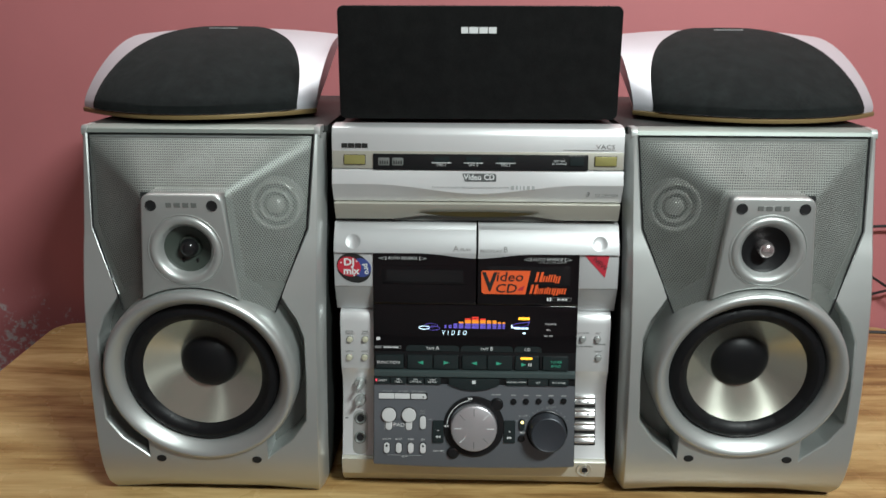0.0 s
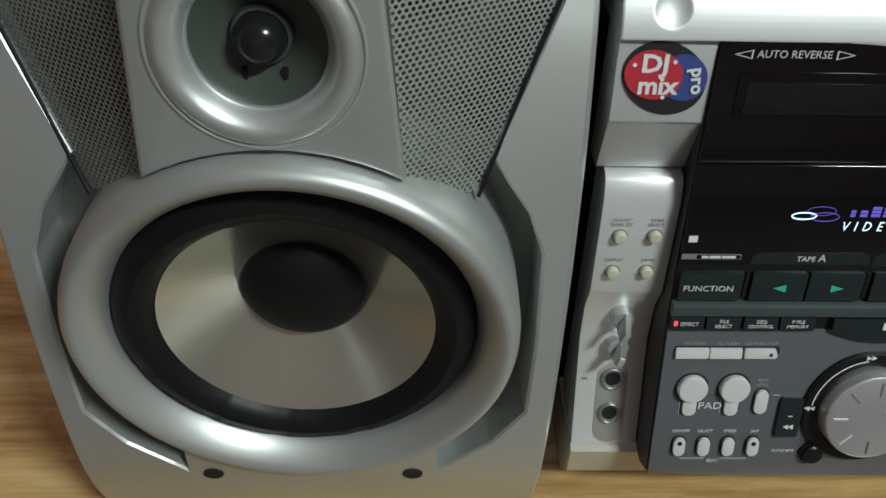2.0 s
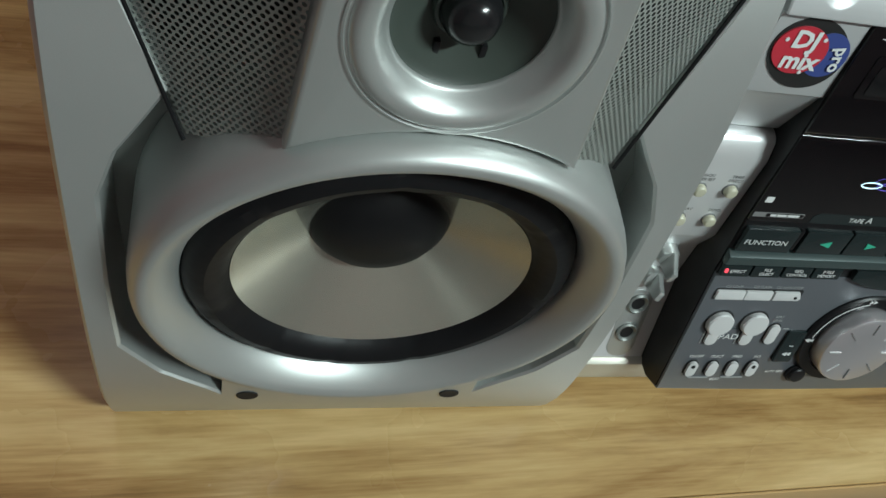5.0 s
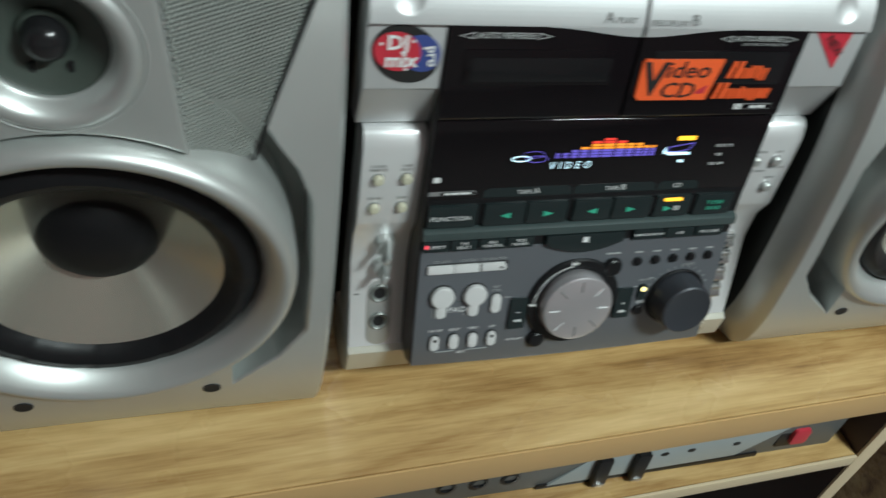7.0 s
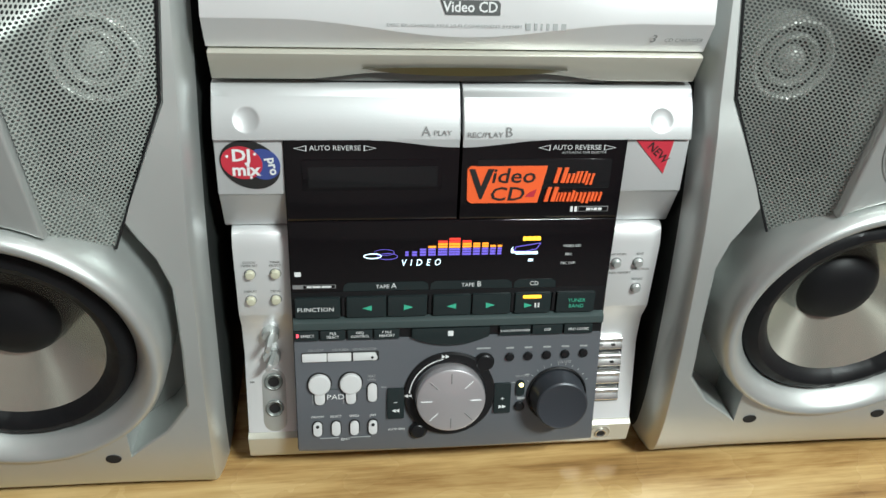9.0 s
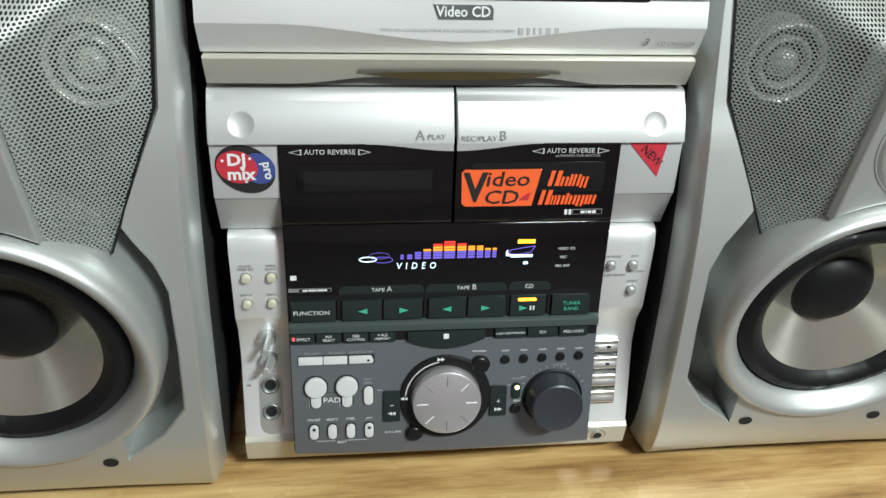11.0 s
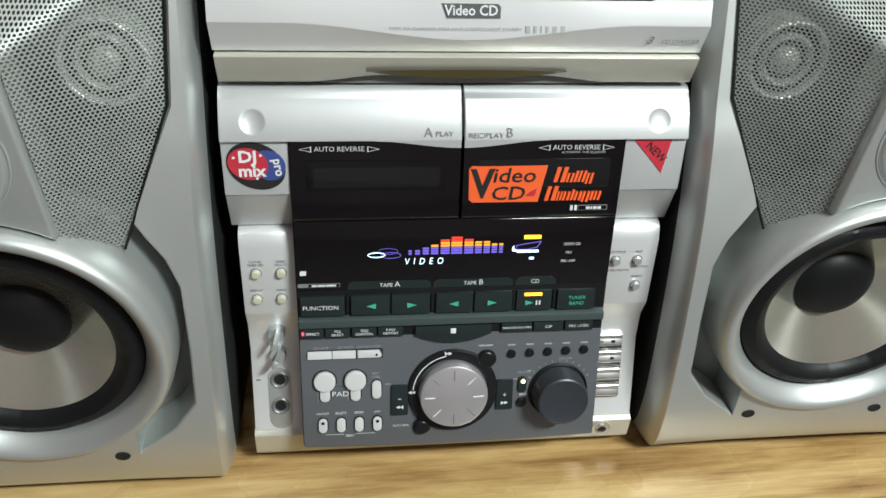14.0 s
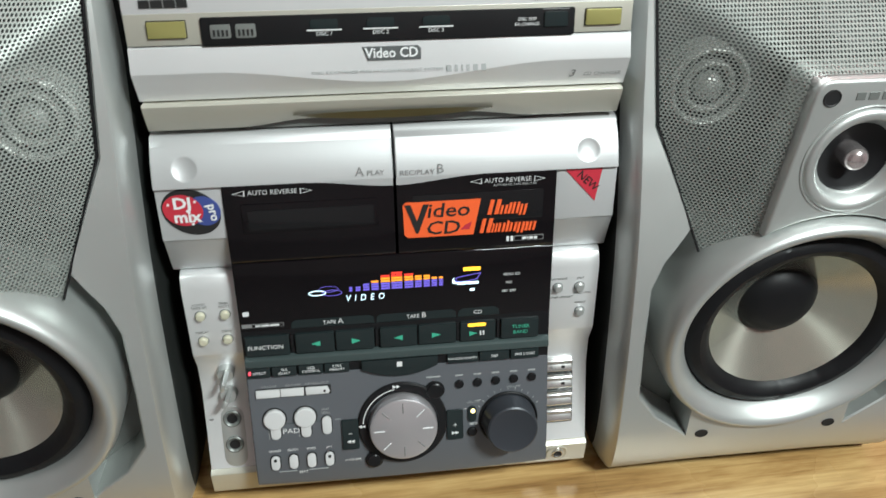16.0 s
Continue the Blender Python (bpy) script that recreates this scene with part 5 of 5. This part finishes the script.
for i, (x, word) in enumerate(((-0.0858, "ON/OFF"), (-0.0739, "SELECT"), (-0.0620, "SPEED"), (-0.0500, "JAM"))):
    part("beat_key", FP.key(x, 0.0572, 0.0070, 0.0112, 0.0004, 0.0035, 0.0), INKB, rx)
    k = part("beat_key", FP.key(x, 0.0572, 0.0056, 0.0098, 0.0018, 0.0028, 0.0006), WHITEK, rx, "pale oval key")
    if i in (0, 3):
        part("key_lamp", FP.dial(x, 0.0594, [(0.0012, -0.0016), (0.0011, -0.0021), (0.0, -0.0022)], 12), INKB, k)
    lettering(word, 0.0023, x, 0.0655, FP, INKW, rx, 0.0003)
lettering("BEAT", 0.0026, -0.0680, 0.0488, FP, INKW, rx, 0.0003)
bars(-0.0680, 0.0498, [0.0120, 0.0130], 0.0003, FP, INKL, rx, 0.0002, 26.0)
bars(-0.0680, 0.0848, [0.0425], 0.0004, FP, SLATE, rx, 0.0002)
for s, word in ((-1, "\u2212"), (1, "+")):
    part("skip_key", FP.key(s * 0.0352, 0.0735 + (0.001 if s > 0 else 0), 0.0112, 0.0215, 0.0016, 0.0012, 0.0006), KEYB, rx)
    lettering(word, 0.0048, s * 0.0352, 0.0745, FP, INKW, rx, 0.0020)
    for k in (-0.0012, 0.0012):
        triangle(s * 0.0352 + k, 0.0688, s, 0.0024, 0.0024, FP, INKW, rx, 0.0020)
lettering("AUTO BPM", 0.0022, -0.0345, 0.0545, FP, INKW, rx, 0.0003)
# jog wheel
JZ = 0.0790
part("jog_ring", FP.dial(0.0, JZ, [(0.0302, 0.001), (0.0300, -0.0012), (0.0290, -0.0022), (0.0240, -0.0026), (0.0235, 0.0)], 64), BLACK, rx, "glossy black ring")
jog = part("jog_dial", FP.dial(0.0, JZ, [(0.0226, 0.0), (0.0226, -0.0085), (0.0220, -0.0098), (0.0208, -0.0104), (0.0, -0.0106)], 64), KNOB, rx, "large silver jog dial")
for i in range(8):
    a = math.pi / 4 * i
    bm = box(-0.0003, 0.0003, -0.0109, -0.0104, 0.0125, 0.0195)
    bm.transform(pose(0, 0, 0, 0, math.degrees(a), 0))
    bm.transform(Matrix.Translation((0, 0, FP.up(JZ))))
    part("tick", FP.put(bm), INKW if i % 4 in (1, 2) else INKG, jog, "engraved tick")
bm = bmesh.new()
pa = [(0.0262, a) for a in range(100, 176, 5)]
va = [bm.verts.new((r * math.cos(radians(a)), -0.0028, FP.up(JZ) + r * math.sin(radians(a)))) for r, a in pa]
vb = [bm.verts.new((0.0268 * math.cos(radians(a)), -0.0028, FP.up(JZ) + 0.0268 * math.sin(radians(a)))) for r, a in pa]
for i in range(len(va) - 1):
    bm.faces.new((va[i], va[i + 1], vb[i + 1], vb[i]))
part("print", FP.put(bm), INKW, rx, smooth=False)
for k in (-0.0012, 0.0012):
    triangle(-0.0035 + k, 0.1060, 1, 0.0022, 0.0022, FP, INKW, rx, 0.0030)
    triangle(-0.0272 + k, 0.0795, -1, 0.0022, 0.0022, FP, INKW, rx, 0.0030)
for x, z, r in ((0.0222, 0.1005, 0.0056), (-0.0203, 0.0533, 0.0050)):
    part("round_button", FP.dial(x, z, [(r + 0.001, 0.001), (r + 0.001, -0.0008), (r + 0.0002, -0.0010), (r, -0.0024), (r - 0.0008, -0.0030), (0.0, -0.0033)], 32), BLACK, rx, "round black button")
for i in range(5):
    x = 0.0388 + 0.01225 * i
    part("preset_button", FP.dial(x, 0.1035 + 0.0003 * i, [(0.0030, 0.001), (0.0029, -0.0014), (0.0024, -0.0020), (0.0, -0.0023)], 24), BLACK, rx, "small round black button")
    bars(x, 0.1095, [0.0022, 0.0026], 0.0010, FP, INKL, rx, 0.0003, 0.2)
bars(0.0215, 0.1098, [0.0040, 0.0050], 0.0010, FP, INKL, rx, 0.0003, 0.2)
lettering("VOLUME", 0.0024, 0.0755, 0.0985, FP, INKL, rx, 0.0003)
lettering("GROOVE", 0.0022, 0.0478, 0.0895, FP, INKL, rx, 0.0003)
part("groove_key", FP.key(0.0470, 0.0812, 0.0058, 0.0112, 0.0016, 0.0028, 0.0005), KEYB, rx)
part("groove_lamp", FP.dial(0.0474, 0.0838, [(0.0016, -0.0014), (0.0014, -0.0024), (0.0, -0.0027)], 16), G_YELLOW, rx, "glowing yellow lamp")
part("round_button", FP.dial(0.0470, 0.0680, [(0.0034, 0.001), (0.0033, -0.0014), (0.0027, -0.0020), (0.0, -0.0023)], 24), BLACK, rx, "small round black button")
bars(0.0480, 0.0735, [0.0028, 0.0022], 0.0016, FP, INKL, rx, 0.0003, 0.2)
VX, VZ = 0.0718, 0.0755
for k in range(11):
    a = radians(28 + 12.4 * k)
    bm = box(-0.0002, 0.0002, -0.0005, 0.0004, 0.0218, 0.0232)
    bm.transform(pose(0, 0, 0, 0, 90 - math.degrees(a), 0))
    bm.transform(Matrix.Translation((VX, 0, FP.up(VZ))))
    part("print", FP.put(bm), INKL, rx, smooth=False)
for xa, xb, z in ((-0.0445, -0.0412, 0.0850), (0.0412, 0.0435, 0.0850), (0.0500, 0.0530, 0.0905)):
    part("print", FP.outline([(xa, z - 0.0002), (xb, z - 0.0002), (xb, z + 0.0002), (xa, z + 0.0002)], 0.0003), INKL, rx, smooth=False)
for xa in (-0.0885, -0.0690):
    part("print", FP.outline([(xa, 0.0745), (xa + 0.0003, 0.0745), (xa + 0.0003, 0.0840), (xa, 0.0840)], 0.0003), INKL, rx, smooth=False)
part("volume_ring", FP.dial(VX, VZ, [(0.0205, 0.0005), (0.0203, -0.0010), (0.0194, -0.0014), (0.0186, -0.0004)], 56), BLACK, rx, "black ring round the volume knob")
part("volume_knob", FP.dial(VX, VZ, [(0.0184, 0.001), (0.0183, -0.0040), (0.0176, -0.0052), (0.0173, -0.0150), (0.0168, -0.0162), (0.0158, -0.0168), (0.0148, -0.0164), (0.0, -0.0163)], 56), DIAL, rx, "charcoal volume knob")

# foot strip and side columns
part("foot_strip", prism_x([(0.070, 0.0375), (0.0225, 0.0375), (0.0190, 0.0350), (0.0205, 0.0180), (0.0330, 0.0040), (0.036, 0.0030), (0.070, 0.0030)], -0.1335, 0.1335, 0.0008), BEIGE, rx, "champagne foot strip")
COL = [(0.060, 0.1877), (0.0450, 0.1877), (0.0422, 0.1868), (0.0402, 0.1848), (0.0376, 0.1770), (0.0352, 0.1290), (0.0358, 0.1270), (0.0405, 0.1150), (0.0400, 0.0950), (0.0232, 0.0385), (0.0225, 0.0375), (0.060, 0.0375)]
for s in (-1, 1):
    x0, x1 = (-0.1330, -0.0995) if s < 0 else (0.0995, 0.1330)
    part("side_column", prism_x(COL, x0, x1, 0.0008), LITPEARL, rx, "pearl-silver column")
FC = Face((0.0375, 0.1790), (0.0352, 0.1290))
FL = Face((0.0400, 0.0950), (0.0232, 0.0385))
FLL = Face((0.0405, 0.1150), (0.0400, 0.0950))
for x, z, m in ((-0.1238, 0.1590, IVORY), (-0.1085, 0.1592, IVORY), (-0.1245, 0.1400, IVORY), (-0.1092, 0.1402, IVORY), (0.1060, 0.1622, SILVER), (0.1205, 0.1622, SILVER), (0.1222, 0.1428, SILVER)):
    part("button_surround", FC.dial(x, z, [(0.0036, 0.0002), (0.0035, -0.0004), (0.0, -0.0004)], 24), INKG, rx)
    part("round_button", FC.dial(x, z, [(0.0030, 0.0), (0.0029, -0.0024), (0.0023, -0.0031), (0.0, -0.0034)], 24), m, rx, "small round ivory button" if m is IVORY else "small round silver button")
for word, x, z in (("CLOCK/", -0.1238, 0.1672), ("TIMER SET", -0.1238, 0.1648), ("TIMER", -0.1085, 0.1672), ("SELECT", -0.1085, 0.1648), ("DISPLAY", -0.1245, 0.1462), ("DEMO", -0.1092, 0.1462), ("PLAY MODE", 0.1060, 0.1685), ("EDIT", 0.1210, 0.1685), ("TUNER MEMORY", 0.1085, 0.1545), ("DIRECTION", 0.1230, 0.1570), ("REPEAT", 0.1222, 0.1495)):
    lettering(word, 0.0022, x, z, FC, INKG, rx, 0.0003)
# microphone level knobs with their levers, and the two jacks in an oblong well
for x, z in ((-0.1148, 0.1105), (-0.1150, 0.0920)):
    f = FLL if z > 0.095 else FL
    kb = part("level_knob", f.dial(x, z, [(0.0056, 0.002), (0.0055, -0.0050), (0.0050, -0.0062), (0.0, -0.0064)], 32), SILVER, rx, "silver rotary knob")
    bm = box(-0.0016, 0.0016, -0.0165, -0.0055, -0.0050, 0.0048, 0.0008)
    for v in bm.verts:
        if v.co.y < -0.013:
            v.co.z = v.co.z * 0.55 - 0.0022
    bm.transform(pose(0, 0, 0, 0, 24, 0))
    bm.transform(Matrix.Translation((x, 0, f.up(z))))
    part("lever", f.put(bm), SILVER, kb)
well = part("jack_well", FL.key(-0.1150, 0.0600, 0.0155, 0.0440, 0.0004, 0.0077, 0.0003), SILVER, rx, "silver oblong jack well")
for z in (0.0735, 0.0548):
    part("jack", FL.dial(-0.1150, z, [(0.0062, 0.0), (0.0061, -0.0014), (0.0052, -0.0020), (0.0040, -0.0012), (0.0034, 0.0), (0.0033, 0.004)], 32), RECESS, rx, "metal jack ring")
    part("jack_hole", FL.dial(-0.1150, z, [(0.0036, -0.0008), (0.0, -0.0007)], 24), HOLE, rx)
part("print", FL.key(-0.1290, 0.0735, 0.0030, 0.0012, 0.0002, 0.0003, 0.0), INKG, rx)
# chrome deck keys
part("key_well", FL.key(0.1113, 0.0768, 0.0232, 0.0520, 0.0005, 0.0012, 0.0), BLACK, rx, "dark well of the keys")
FKC = Face((0.0400, 0.1000), (0.0262, 0.0520))
for i in range(4):
    z = 0.0955 - 0.0122 * i - (0.0006 if i > 1 else 0)
    bm = bmesh.new()
    prof = [(0.006, 0.0050), (-0.0012, 0.0050), (-0.0030, 0.0040), (-0.0037, 0.0028), (-0.0034, 0.0014), (-0.0026, 0.0008), (-0.0030, 0.0000), (-0.0042, -0.0034), (-0.0038, -0.0046), (-0.0026, -0.0052), (0.006, -0.0052)]
    kbm = prism_x([(y, FKC.up(z) + dz) for y, dz in prof], 0.1006, 0.1216, 0.0006)
    k = part("deck_key", FKC.put(kbm), CHROME, rx, "ribbed chrome key")
    if i < 2:
        bars(0.1150, z - 0.0012, [0.0022], 0.0014, FKC, INKB, k, 0.0046)
        if i == 0:
            part("print", FKC.dial(0.1065, z - 0.0012, [(0.0012, -0.0044), (0.0, -0.0046)], 12), INKG, k)
FF = Face((0.0190, 0.0350), (0.0205, 0.0180))
part("jack", FF.dial(0.1118, 0.0272, [(0.0078, 0.001), (0.0077, -0.0008), (0.0072, -0.0012), (0.0062, -0.0006), (0.0040, -0.0004), (0.0038, 0.004)], 36), BEIGE, rx, "champagne headphone jack ring")
part("jack_ring", FF.dial(0.1124, 0.0270, [(0.0040, 0.0), (0.0039, -0.0014), (0.0032, -0.0016), (0.0028, 0.0)], 28), CHROME, rx, "thin bright ring")
part("jack_hole", FF.dial(0.1124, 0.0270, [(0.0030, -0.0009), (0.0, -0.0008)], 28), HOLE, rx)

# ---- cables beside the right speaker ----
for pts, r in (
    ([(0.40, 0.36, 0.20), (0.48, 0.44, 0.155), (0.56, 0.47, 0.163), (0.68, 0.475, 0.16), (0.85, 0.47, 0.11)], 0.0022),
    ([(0.38, 0.36, 0.13), (0.50, 0.45, 0.125), (0.58, 0.47, 0.10), (0.66, 0.46, 0.055), (0.75, 0.47, 0.02)], 0.0020),
    ([(0.40, 0.36, 0.06), (0.52, 0.42, 0.05), (0.60, 0.46, 0.062), (0.70, 0.475, 0.075), (0.85, 0.475, 0.08)], 0.0020),
    ([(0.40, 0.37, 0.03), (0.50, 0.42, 0.012), (0.58, 0.44, 0.010), (0.66, 0.42, 0.006), (0.70, 0.38, -0.05)], 0.0025),
):
    tagged(part("cable", sweep(pts, r), CABLE), "thin black cable hanging against the wall", "cable", "speaker cables")

# ---- the device on the shelf below ----
dv = root("media_box", (0.1, 0.1, -0.124), "dark grey media box with pale front and red button", "media box")
part("case", box(-0.135, 0.296, -0.006, 0.20, -0.1238, -0.072, 0.003), GREYP, dv)
DF = Face((-0.0030, -0.072), (-0.0065, -0.1235))
part("front_panel", DF.outline([(0.028, -0.1190), (0.072, -0.0800), (0.250, -0.0800), (0.196, -0.1155)], 0.002, 0.003, 0.0005), WHITEP, dv, "pale front panel")
part("base_trim", DF.key(0.120, -0.1205, 0.200, 0.0050, 0.0012, 0.001, 0.0003), BLACK, dv)
for x in (0.125, 0.1490, 0.1910):
    part("screw_hole", DF.dial(x, -0.0985, [(0.0030, -0.0016), (0.0028, -0.0023), (0.0, -0.0024)], 16, 1.3, 0.8), HOLE, dv)
for x in (0.0700, 0.1030):
    clip = part("latch", DF.key(x, -0.1050, 0.0120, 0.0330, 0.0075, 0.002, 0.0012), BLACK, dv, "black latch")
    part("latch_tip", DF.key(x + 0.001, -0.1195, 0.0070, 0.0030, 0.0085, 0.001, 0.0005), CHROME, clip, "small metal tip")
for x in (-0.055, -0.030, -0.005):
    part("dial", DF.dial(x, -0.1020, [(0.0080, -0.0004), (0.0078, -0.0016), (0.0050, -0.0020), (0.0046, -0.0008), (0.0, -0.0008)], 24), BLACK, dv, "small dark dial")
part("button_frame", DF.key(0.2480, -0.1005, 0.0300, 0.0260, 0.0014, 0.002, 0.0005), BLACK, dv)
part("button", DF.key(0.2520, -0.0995, 0.0165, 0.0185, 0.0050, 0.004, 0.0015), RED, dv, "red push button")
